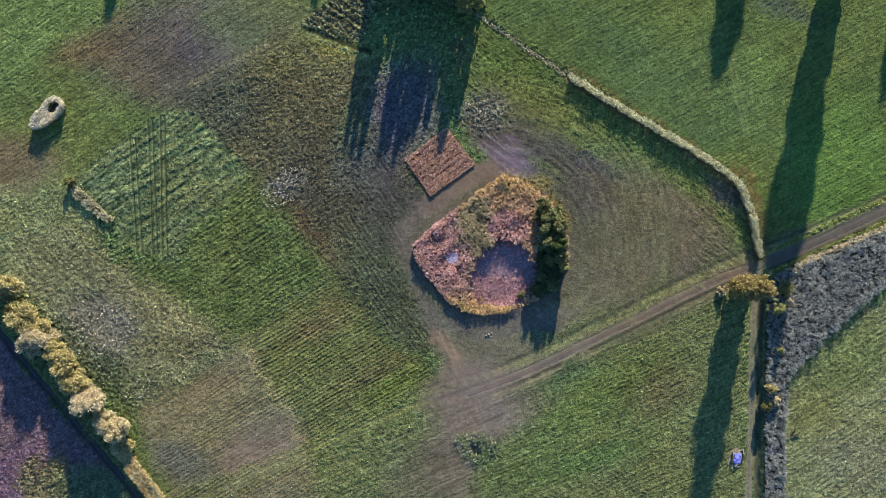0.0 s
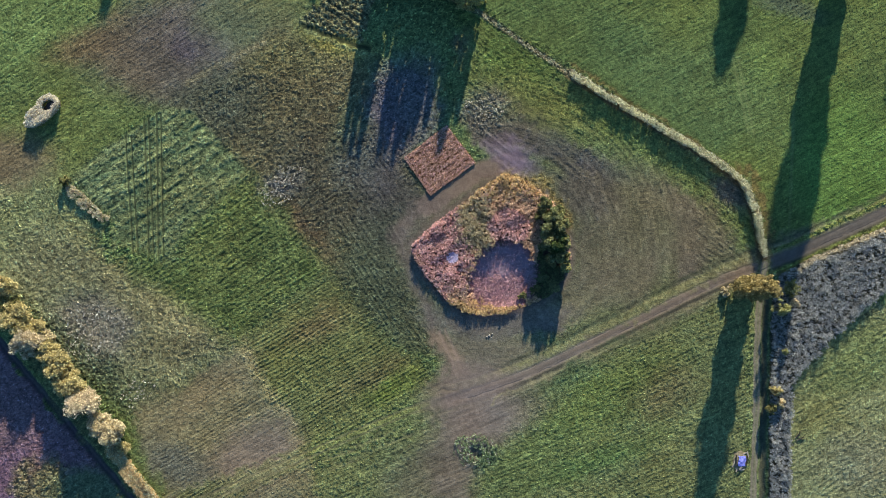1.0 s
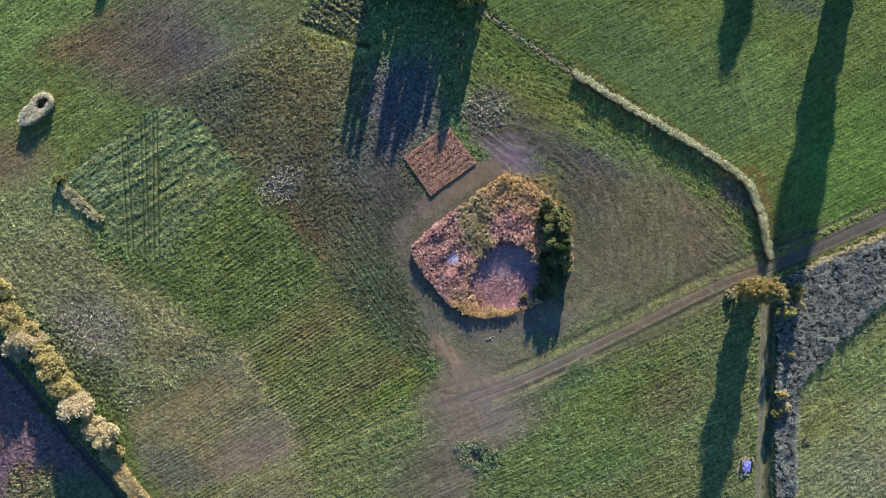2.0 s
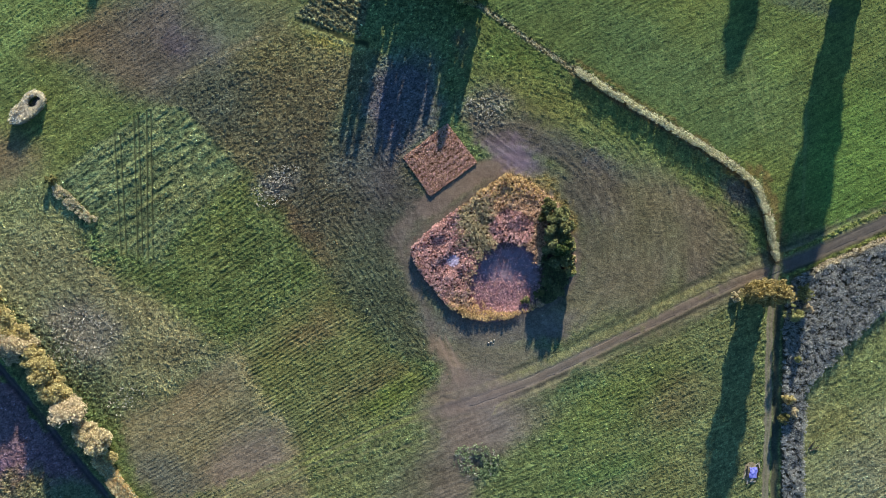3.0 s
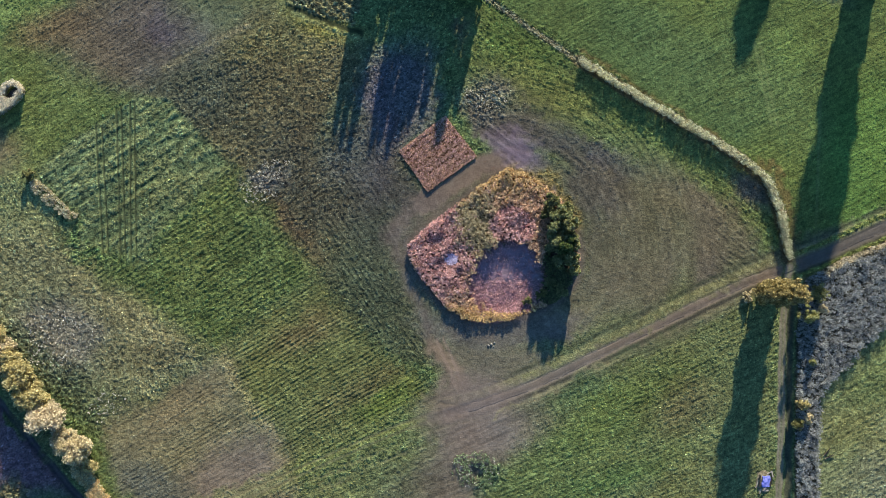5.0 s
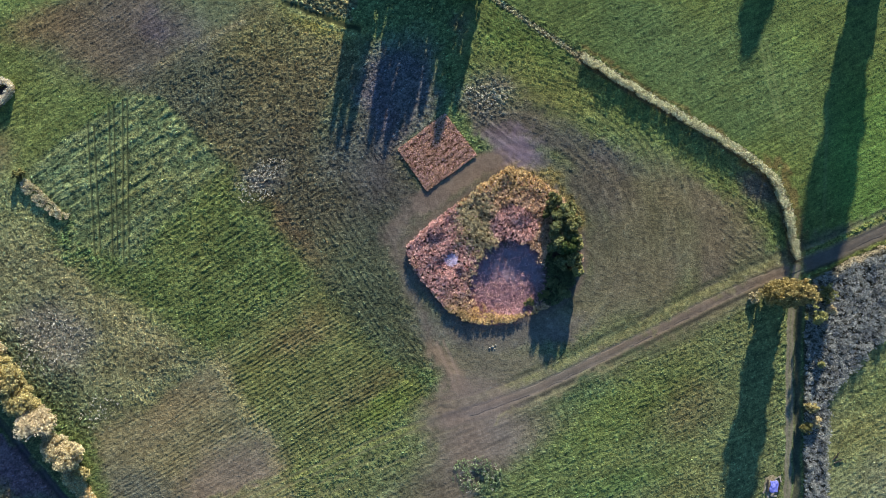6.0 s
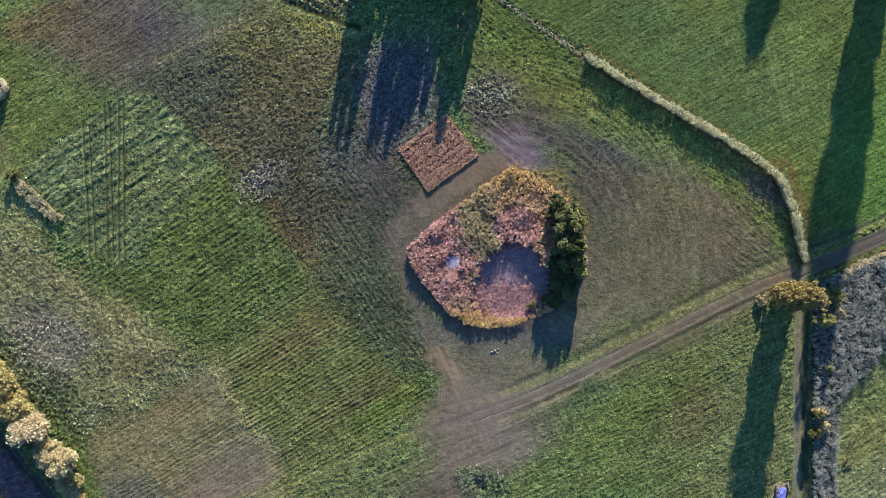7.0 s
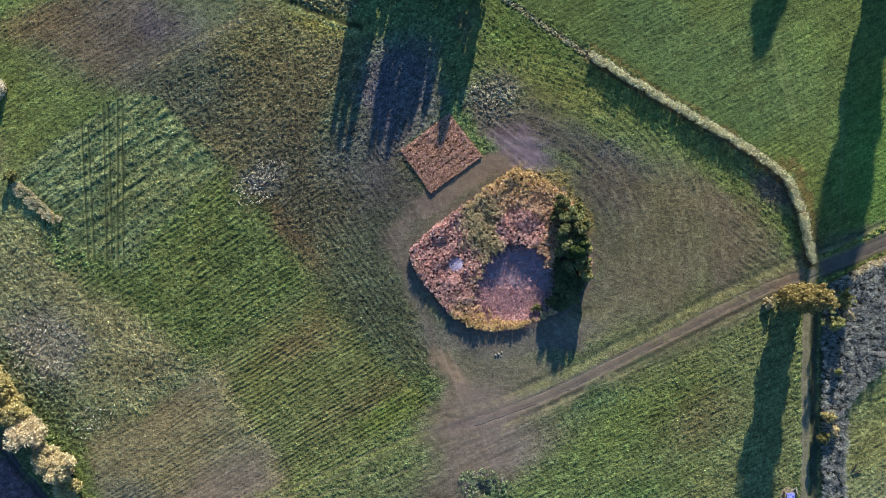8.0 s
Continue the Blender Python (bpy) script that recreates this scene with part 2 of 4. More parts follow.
    # brown field in the south-west
    w = area([(-54.4, -26.4), (-35.3, -53.0), (-28.6, -67.7), (-71.4, -67.7), (-81.8, -53.0), (-78.8, -41.1)], 4)
    lay(w, (116, 112, 82), 1, 0.10, 0.8)
    drill(w, 30, 1.2, 0.035, 0.2, 61, 0.6, 0.8, 0.45)
    lay(spot((-47.8, -53.0), 12, 8, 30, 8), (120, 109, 94), 0.85, 0.06, 0.4)
    lay(spot((-61.1, -36.7), 13, 4, 40, 6), (124, 114, 84), 0.7)
    lay(spot((-67.0, -55.9), 10, 5, -35, 6), (90, 92, 80), 0.7)
    lay(smooth(to_line(wx, wy, [(-82.5, -47.8), (-73.6, -61.8), (-68.5, -70.7)]) - 2.5, 3), (90, 104, 60), 0.9, 0.11)
    lay(smooth(to_line(wx, wy, [(-68.5, -68.5), (-50.8, -60.3), (-35.3, -54.7)]) - 0.8, 1.4), (130, 124, 100), 0.6, 0.05)
    # meadow south of the track
    w = area([(-33.0, -57.4), (-0.6, -42.6), (26.0, -32.3), (74.7, -10.1), (80.3, -13.1), (79.2, -67.7), (76.2, -141.5), (-56.7, -141.5), (-28.6, -67.7)], 4)
    lay(w, (107, 114, 72), 1, 0.12, 0.9)
    drill(w, 24, 1.35, 0.026, 0.2, 71, 0.4)
    lay(spot((40.8, -38.2), 20, 7, 22, 10), (94, 111, 58), 0.7)
    lay(spot((57.0, -36.7), 9, 4, 20, 8), (106, 92, 68), 0.5)
    lay(spot((68.8, -52.9), 10, 6, 30, 8), (104, 110, 72), 0.6)
    lay(spot((-19.8, -54.4), 14, 7, 25, 9), (112, 119, 76), 0.6)
    lay(spot((26.0, -52.9), 20, 6, 22, 9), (104, 118, 66), 0.6)
    lay(spot((-3.5, -58.9), 12, 8, 10, 9), (102, 98, 80), 0.75, 0.08, 0.5)
    lay(spot((15.7, -44.1), 14, 5, 25, 7), (104, 102, 76), 0.8)
    lay(spot((8.0, -51.8), 6, 4.5, 0, 4), (84, 100, 68), 0.7, 0.2, 1.0)
    lay(spot((8.9, -52.5), 2.4, 1.8, 0, 1.5), (60, 70, 54), 0.7, 0.08, 0.4)
    lay(spot((39.3, -54.4), 16, 3, 24, 5), (84, 108, 56), 0.6)
    # field between pond and reed line
    w = area([(2.4, 51.9), (9.8, 60.4), (32.8, 44.8), (60.0, 28.5), (77.4, 15.7), (82.1, -2.2), (73.2, -7.2), (31.9, -23.4), (23.1, -17.5), (33.4, -5.7), (29.7, 12.0), (15.7, 21.6), (6.8, 29.7)], 3)
    lay(w, (87, 92, 63), 1, 0.11, 0.9)
    drill(w, -38, 1.3, 0.05, 0.3, 81)
    for path in ([(31.9, 26.5), (39.3, 22.0), (51.1, 17.6)], [(34.9, 20.9), (45.2, 15.7), (55.5, 13.5)], [(23.1, 31.9), (33.4, 25.3)]):
        lay(smooth(to_line(wx, wy, path) - 0.9, 2.2), (70, 66, 66), 0.75)
    ring = np.hypot(x - 14.0, y + 0.5)
    bow = w * smooth(np.abs(ring - 36) - 14, 10) * smooth(-(x - 14.0) + 4, 10)
    turned = np.arctan2(y, x - 14.0) * 30
    wave = value_noise(ring * 1.3, turned * 0.2, 1.0, 12) + 0.5 * value_noise(ring * 0.5, turned * 0.08, 1.0, 13)
    rows[:] = rows * (1 - bow) + wave * 0.05 * bow
    bearing[bow > 0.5] = (np.arctan2(y + 0.5, x - 14.0) - math.pi / 2)[bow > 0.5]
    to_row[bow > 0.5] = 0.45 * (np.round(ring / 1.0) - ring)[bow > 0.5]
    rowc[:] = rowc * (1 - bow) + wave * 0.13 * bow
    drift = value_noise(ring * 0.16, turned * 0.05, 1.0, 14) + 0.5 * value_noise(ring * 0.35, turned * 0.11, 1.0, 15)
    lay(w * smooth(-drift + 0.25, 0.7), (88, 79, 72), 0.7, 0.08)
    lay(w * smooth(drift + 0.2, 0.7), (90, 104, 58), 0.7, 0.12)
    lay(spot((58.5, 9.1), 19, 15, -25, 12), (110, 99, 78), 0.7, 0.08, 0.7)
    lay(spot((46.7, 1.7), 20, 9, 25, 12), (104, 102, 73), 0.5)
    lay(spot((40.0, -11.0), 20, 6, 25, 9), (112, 104, 82), 0.7, 0.07, 0.5)
    lay(spot((39.3, 28.2), 18, 6, -35, 8), (94, 108, 68), 0.6)
    lay(smooth(to_line(wx, wy, [(8.3, 48.9), (31.9, 37.1), (58.5, 23.8), (74.7, 13.5), (79.1, -1.3)]) - 4.5, 6), (96, 110, 60), 0.9, 0.12)
    lay(spot((17.1, 51.9), 14, 6, -40, 7), (98, 114, 54), 0.9)
    lay(spot((24.0, 37.5), 14, 5, -30, 8), (110, 112, 60), 0.75)
    lay(spot((39.3, 20.9), 8, 2.2, -25, 4), (82, 78, 76), 0.7)
    lay(spot((74.7, 14.2), 6, 3, -55, 4), (98, 86, 84), 0.7)
    lay(spot((10.5, 35.6), 7, 4, -20, 5), (126, 122, 104), 0.55, 0.24)
    lay(smooth(to_line(wx, wy, [(31.9, -26.4), (58.5, -14.6), (79.2, -4.2)]) - 2.5, 3), (98, 108, 64), 0.6, 0.12)
    # rough plot in the north
    w = area([(-33.0, 63.7), (-24.2, 75.5), (-15.3, 74.0), (-19.8, 52.2), (-35.3, 57.8)], 1.5)
    lay(w, (112, 112, 80), 1, 0.25, 1.0)
    drill(w, -35, 2.4, 0.1, 0.3, 95)
    lay(smooth(to_line(sx, sy, [(-36.0, 57.8), (-27.1, 54.1), (-19.0, 51.6)]) - 0.6, 0.6), (46, 54, 34), 0.95, 0.05, 0.1)
    lay(smooth(to_line(sx, sy, [(-35.3, 56.4), (-27.1, 52.7), (-19.0, 50.2)]) - 0.6, 0.8), (128, 136, 90), 0.7)
    # north-east meadow
    w = area([(9.8, 61.9), (2.4, 71.0), (-41.9, 198.0), (268.1, 198.0), (268.1, 74.0), (115.8, 12.0), (91.0, 0.2), (83.4, -1.6), (80.6, 9.4), (77.7, 17.6), (60.0, 30.3), (33.4, 46.3)], 1.2)
    lay(w, (96, 110, 58), 1, 0.09, 0.9)
    lay(w * smooth(fbm(x, y, 11, 4, 131) * 1.6 + 0.25, 0.9), (78, 94, 52), 0.6)
    drill(w, 28, 1.3, 0.038, 0.2, 101, 0.25)
    lay(spot((37.8, 53.3), 30, 11, -20, 14), (84, 102, 58), 0.8)
    lay(spot((65.9, 40.1), 24, 12, -20, 14), (88, 108, 66), 0.6)
    lay(spot((104.2, 20.9), 14, 20, 0, 12), (92, 122, 58), 0.7)
    lay(spot((83.6, 47.4), 6, 4, 0, 5), (112, 130, 68), 0.6)
    lay(w * smooth(to_line(wx, wy, REED_LINE) - 2.6, 1.5), (108, 92, 58), 0.7)
    for path in ([(74.7, 49.7), (78.9, 29.7)], [(76.0, 49.9), (80.2, 29.7)], [(90.5, 35.6), (89.2, 3.2)]):
        lay(smooth(to_line(x, y, path) - 0.35, 0.4), (112, 124, 76), 0.5, 0.03, 0.5)
    lay(spot((88.7, 62.9), 8, 2.5, -15, 4), (80, 88, 76), 0.6)
    # meadow in the south-east corner
    w = area([(89.8, -33.5), (101.3, -22.2), (115.8, -10.9), (268.1, 74.0), (268.1, -141.5), (88.9, -141.5), (88.6, -47.0)], 1.5)
    lay(w, (122, 127, 87), 1, 0.12, 1.0)
    drill(w, 32, 1.6, 0.05, 0.2, 111)
    lay(spot((105.7, -29.3), 14, 7, 30, 9), (104, 115, 68), 0.8)
    lay(spot((96.9, -44.1), 8, 5, 30, 6), (116, 120, 74), 0.7)
    lay(spot((108.7, -55.9), 12, 8, 0, 9), (126, 126, 96), 0.7)
    # purple rough ground in the south-west corner
    w = area([(-204.3, 20.8), (-124.6, -10.9), (-115.7, -22.7), (-102.4, -38.9), (-89.9, -53.7), (-78.8, -67.0), (-56.7, -97.2), (-204.3, -141.6)], 1.0)
    lay(w, (112, 95, 98), 1, 0.13, 0.9)
    lay(w * spot((-111.3, -58.9), 16, 8, 10, 8), (112, 88, 100), 0.7)
    lay(w * spot((-104.2, -60.3), 8, 7, 0, 4), (126, 118, 80), 0.9, 0.2)
    lay(w * spot((-86.2, -65.5), 16, 7, -20, 6), (88, 104, 74), 0.9)
    # lighter pink streak paints a sunlit gap in the willows' shadow
    lay(w * spot((-104.6, -50.7), 2.0, 7, -12, 3), (132, 104, 104), 0.6, 0.16)
    # bare earth round the pond, and the worn crossing
    lay(smooth(to_area(wx, wy, POND) - 4.0, 6), (95, 91, 74), 0.75, 0.07, 0.45)
    # southern earth tinted bluer, colouring in the marsh's blue shade
    lay(smooth(to_area(wx, wy, POND) - 7.5, 5) * smooth(wy - -15.3, 6), (100, 93, 90), 0.7, 0.05, 0.3)
    lay(smooth(to_area(sx, sy, POND) - 1.3, 2), (98, 88, 82), 0.7, 0.05, 0.2)
    lay(smooth(to_line(x * 0.7 + wx * 0.3, y * 0.7 + wy * 0.3, [(19.0, 23.2), (10.0, 19.7), (0.6, 14.3), (-4.0, 11.2)]) - 2.4, 1.8), (114, 100, 86), 0.95, 0.03, 0.1)
    lay(smooth(to_line(wx, wy, [(0.6, 14.3), (-7.0, 9.0), (-12.0, 3.0)]) - 2.2, 4.5), (104, 93, 82), 0.8, 0.05, 0.25)
    lay(smooth(to_line(x * 0.6 + wx * 0.4, y * 0.6 + wy * 0.4, [(-10.2, 3.9), (-9.2, -3.0), (-6.6, -9.5), (-3.8, -15.5), (-1.3, -25.6), (2.4, -31.0)]) - 1.2, 3.6), (102, 93, 83), 0.85, 0.05, 0.2)
    lay(spot((17.1, 25.0), 7, 3, -25, 4), (110, 98, 108), 0.8, 0.03, 0.2)
    lay(smooth(to_line(wx, wy, [(17.9, 20.9), (26.7, 16.4), (32.4, 6.1)]) - 0.9, 2.5), (132, 116, 62), 0.7, 0.2)
    lay(smooth(to_area(wx, wy, [(-2.0, -22.0), (9.8, -23.4), (26.0, -23.4), (30.4, -29.3), (11.2, -38.2), (0.9, -38.2)]), 5), (108, 98, 84), 0.8, 0.05, 0.3)
    lay(smooth(to_line(wx, wy, [(-1.3, -22.0), (2.4, -29.3), (6.1, -36.7), (6.8, -44.1)]) - 1.6, 2.5), (132, 116, 96), 0.85, 0.03, 0.1)
    lay(smooth(to_line(wx, wy, [(2.4, -36.7), (5.3, -48.5), (2.4, -61.8)]) - 4.5, 5), (118, 108, 90), 0.75, 0.06, 0.35)
    for path in ([(-0.9, -21.2), (2.4, -29.3), (5.6, -36.7)], [(0.6, -20.8), (4.0, -29.0), (7.4, -36.7)]):
        lay(smooth(to_line(sx, sy, path) - 0.25, 0.6), (148, 130, 112), 0.7, 0.02, 0.0)
    lay(spot((7.1, -37.0), 8, 5, 20, 5), (126, 112, 98), 0.85, 0.03, 0.1)
    lay(spot((9.0, -43.4), 9, 5, 20, 5), (124, 112, 96), 0.8, 0.04, 0.2)
    # verges and wheel marks beside the track
    near = to_line(wx, wy, WHEELS)
    east = smooth(-(x - -3.5) , 12)
    mid = to_line(sx, sy, WHEELS)
    far_east = smooth(-(x - 83.6), 8)
    side = beside(x * 0.6 + sx * 0.4, y * 0.6 + sy * 0.4, WHEELS)
    uneven = np.clip(0.8 + 0.35 * value_noise(x, y, 4.0, 187), 0.3, 1)
    lay(smooth(near - 4.6, 2.6) * east, (108, 107, 80), 0.7, 0.07, 0.5)
    lay(smooth(np.abs(side - 2.4) - 1.0, 0.7) * east, (134, 131, 86), 0.85, 0.09, 0.6)
    # dark line north of the track: shade of a rut edge, painted
    lay(smooth(np.abs(side - 4.3) - 0.4, 0.8) * east * uneven, (64, 68, 50), 0.8, 0.08, 0.6)
    lay(smooth(near - 2.6, 2.6) * east, (114, 104, 86), 0.6, 0.05, 0.3)
    lay(smooth(np.abs(side + 0.2) - 1.15, 0.9) * east, (110, 98, 85), 0.9, 0.025, 0.1)
    lay(smooth(np.abs(np.abs(side) - 0.85) - 0.3, 0.4) * east * uneven, (134, 121, 104), 0.6, 0.02, 0.0)
    # shaded step along the south edge, put in as dark colour
    lay(smooth(np.abs(side + 1.9) - 0.45, 0.7) * east, (62, 60, 50), 0.85, 0.05, 0.3)
    lay(smooth(np.abs(side + 3.1) - 0.5, 0.7) * east * uneven, (134, 128, 92), 0.6, 0.08, 0.5)
    lay(smooth(mid - 1.4, 0.7) * far_east, (92, 88, 80), 0.8, 0.02, 0.1)
    lay(smooth(np.abs(mid - 2.6) - 0.6, 0.8) * far_east, (112, 124, 62), 0.8, 0.2, 1.0)
    lay(smooth(near - 3.0, 2.0) * (1 - east), (112, 122, 72), 0.5, 0.14)
    lay(smooth(np.abs(to_line(x, y, WHEELS) - 0.85) - 0.3, 0.5) * (1 - east), (104, 100, 76), 0.55, 0.03, 0.2)
    lay(smooth(to_line(wx, wy, LANE) - 2.2, 1.6), (106, 116, 72), 0.6, 0.14)
    lay(smooth(to_line(sx, sy, LANE) - 0.85, 0.5), (124, 116, 102), 0.8, 0.02, 0.1)
    lay(smooth(to_line(sx, sy, LANE) - 0.15, 0.4), (100, 108, 74), 0.7, 0.1, 0.5)
    lay(spot((6.8, -36.7), 11, 7, 20, 6), (122, 109, 98), 0.8, 0.03, 0.12)
    lay(spot((9.8, -44.1), 13, 5.5, 20, 7), (116, 105, 92), 0.75, 0.05, 0.25)
    lay(spot((2.4, -55.9), 7, 9, 0, 7), (106, 99, 86), 0.6, 0.06, 0.4)
    # sunken ruts, bare on the lip, and the yellow verge
    lay(smooth(to_line(wx, wy, [(25.3, -27.0), (39.3, -20.6), (54.1, -13.5), (68.8, -6.9), (77.7, -3.2)]) - 0.9, 1.1), (122, 122, 78), 0.4, 0.10, 0.7)
    lay(smooth(to_line(wx, wy, [(30.4, -23.4), (40.8, -18.4), (51.1, -14.1), (60.0, -9.8)]) - 0.4, 1.2), (74, 84, 60), 0.6)
    lay(smooth(to_line(wx, wy, [(12.7, -38.6), (26.0, -32.9), (39.3, -26.4)]) - 0.5, 0.9), (140, 130, 96), 0.6, 0.05, 0.3)
    lay(spot((34.1, -32.6), 8, 3, 24, 4), (74, 92, 62), 0.6)
    lay(spot((48.2, -22.2), 9, 1.8, 26, 3), (74, 90, 58), 0.5)
    broken = np.clip(0.75 + 0.5 * value_noise(x, y, 3.5, 181), 0.3, 1.0)
    for path, deep in (([(8.7, -33.5), (17.2, -29.6), (23.8, -26.7)], 0.11), ([(-33.0, -54.7), (-21.2, -50.3), (-12.4, -45.9)], 0.08),
                       ([(-35.3, -59.2), (-21.2, -53.0), (-7.2, -46.6)], 0.09), ([(-2.0, -37.7), (3.3, -35.5)], 0.12), ([(-1.7, -42.3), (4.2, -40.0)], 0.1), ([(-59.6, -64.2), (-48.5, -59.7)], 0.1)):
        rut = smooth(to_line(wx, wy, path) - 0.25, 0.7) * broken
        lay(smooth(to_line(sx, sy + 0.8, path) - 0.15, 0.6) * broken, (128, 118, 92), 0.3, 0.04, 0.3)
        lay(rut, (88, 82, 68), 0.5, 0.03, 0.1)
        rows[:] -= 0.4 * deep * rut
    # under the reeds and in the ditches the ground is dark peat, but for the lane ditch
    lay(sharp(POND, 0.8), (82, 70, 58), 0.95, 0.1, 0.3)
    lay(sharp(POND, 0.8) * spot((15.1, -7.2), 9.0, 9.6, 0, 3), (146, 124, 130), 0.9, 0.05, 0.4)
    # the reeds' shadow beside the lane, painted as a dark strip
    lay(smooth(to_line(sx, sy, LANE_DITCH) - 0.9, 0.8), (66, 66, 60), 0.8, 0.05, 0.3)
    lay(sharp(WEDGE, 0.8), (80, 76, 66), 0.9, 0.1, 0.3)
    lay(sharp(PLOT, 0.5), (120, 90, 66), 0.95, 0.1, 0.3)
    lay(smooth(to_line(sx, sy, REED_LINE) - 1.4, 0.8), (92, 80, 58), 0.9, 0.1, 0.3)
    lay(smooth(to_line(sx, sy, DITCH_NW) - 0.7, 0.8), (124, 122, 92), 0.8, 0.3, 1.0)
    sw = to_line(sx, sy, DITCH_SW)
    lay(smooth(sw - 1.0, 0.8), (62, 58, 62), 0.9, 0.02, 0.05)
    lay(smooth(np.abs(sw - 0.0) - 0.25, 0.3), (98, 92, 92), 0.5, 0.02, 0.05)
    lay(smooth(to_line(wx, wy, WILLOW_EDGE) - 2.4, 2.0), (92, 94, 64), 0.7, 0.14)

    # broad tone and small blotches
    tone = 1 + 0.12 * fbm(x, y, 26, 3, 201) + 0.12 * fbm(x, y, 3.2, 3, 211) + 1.3 * rowc
    hue = 0.09 * fbm(x, y, 14, 3, 221)
    grey = col.mean(1)[:, None]
    col[:] = grey + (col - grey) * 1.04
    col *= np.array([1.03, 0.99, 0.95])
    col *= tone[:, None]
    col[:, 0] *= 1 + hue
    col[:, 2] *= 1 - hue
    # relief
    grain = 0.75 * value_noise(x, y, 0.42, 311) + 0.4 * value_noise(x, y, 0.27, 317)
    # lit tops and dark gaps of the relief painted into the colour too
    col *= np.exp(np.clip(tall * 4.0, 0.1, 0.7) * (grain + 0.55 * value_noise(x, y, 0.8, 323) - 0.1))[:, None]
    z = 0.05 * fbm(x, y, 5, 2, 301) + rows + (0.015 + np.minimum(tall * tall * 4.8, tall * 0.8)) * grain
    z -= hollow(x, y)
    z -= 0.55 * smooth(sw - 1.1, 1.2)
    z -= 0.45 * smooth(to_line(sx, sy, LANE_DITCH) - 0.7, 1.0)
    z -= 0.25 * smooth(to_line(sx, sy, DITCH_NW) - 0.4, 1.0)
    z -= 0.5 * smooth(oval(x, y, (8.9, -52.5), 2.2, 1.6), 1.2)
    for line in (WORN, LANE):
        z -= rows * smooth(to_line(x, y, line) - 1.7, 1.0)
        z -= 0.06 * smooth(to_line(x, y, line) - 1.1, 1.2)
    # far off only the broad tone is left
    far = np.clip(np.maximum(np.abs(x) - 118.5, np.abs(y) - 72.5) / 1.2, 0, 1)
    plain = lin(94, 112, 66) * (1 + 0.15 * fbm(x, y, 160, 3, 401))[:, None]
    col[:] = col * (1 - far)[:, None] + plain * far[:, None]
    many = many * np.clip(0.75 + 9 * rows, 0.15, 1.3)
    return np.clip(col, 0.005, 0.9), z * (1 - far), tall, many, bearing, to_row


# ---------- materials ----------
def nodes(name, rough=0.9):
    mat = bpy.data.materials.new(name)
    mat.use_nodes = True
    n, l = mat.node_tree.nodes, mat.node_tree.links
    b = n["Principled BSDF"]
    b.inputs["Roughness"].default_value = rough
    b.inputs["Specular IOR Level"].default_value = 0.15
    return mat, n, l, b


def noise_node(n, l, scale, detail=4.0):
    co = n.new("ShaderNodeTexCoord")
    t = n.new("ShaderNodeTexNoise")
    t.inputs["Scale"].default_value, t.inputs["Detail"].default_value = scale, detail
    l.new(co.outputs["Object"], t.inputs["Vector"])
    return t


def bump_node(n, l, b, source, strength, distance):
    bump = n.new("ShaderNodeBump")
    bump.inputs["Strength"].default_value, bump.inputs["Distance"].default_value = strength, distance
    l.new(source, bump.inputs["Height"])
    l.new(bump.outputs["Normal"], b.inputs["Normal"])


def scaled(n, l, colour, factor):
    v = n.new("ShaderNodeVectorMath")
    v.operation = "SCALE"
    l.new(colour, v.inputs[0])
    l.new(factor, v.inputs["Scale"])
    return v.outputs[0]


def spread(n, l, source, low, high):
    m = n.new("ShaderNodeMapRange")
    m.inputs["To Min"].default_value, m.inputs["To Max"].default_value = low, high
    l.new(source, m.inputs["Value"])
    return m.outputs[0]


def earth_material():
    """Colour from the plan, with grain at two scales, the finer with painted light and dark; the plan's alpha says how
    tufted the place is.
    """
    mat, n, l, b = nodes("field_ground", 0.95)
    a = n.new("ShaderNodeAttribute")
    a.attribute_name = "plan_colour"
    fine = noise_node(n, l, 2.7, 3)
    small = noise_node(n, l, 0.35, 3)
    # flecks: the tufts' light-dark contrast, put into the colour
    flecks = n.new("ShaderNodeMapRange")
    flecks.inputs["From Min"].default_value, flecks.inputs["From Max"].default_value = 0.3, 0.7
    flecks.inputs["To Min"].default_value, flecks.inputs["To Max"].default_value = -0.7, 0.7
    l.new(fine.outputs["Fac"], flecks.inputs["Value"])
    amount = n.new("ShaderNodeMath")
    amount.operation = "MULTIPLY_ADD"
    l.new(flecks.outputs[0], amount.inputs[0])
    l.new(a.outputs["Alpha"], amount.inputs[1])
    amount.inputs[2].default_value = 1.0
    c = scaled(n, l, a.outputs["Color"], amount.outputs[0])
    c = scaled(n, l, c, spread(n, l, small.outputs["Fac"], 0.85, 1.15))
    l.new(c, b.inputs["Base Color"])
    rise = n.new("ShaderNodeMath")
    rise.operation = "MULTIPLY"
    l.new(fine.outputs["Fac"], rise.inputs[0])
    l.new(a.outputs["Alpha"], rise.inputs[1])
    bump_node(n, l, b, rise.outputs[0], 0.8, 0.2)
    return mat


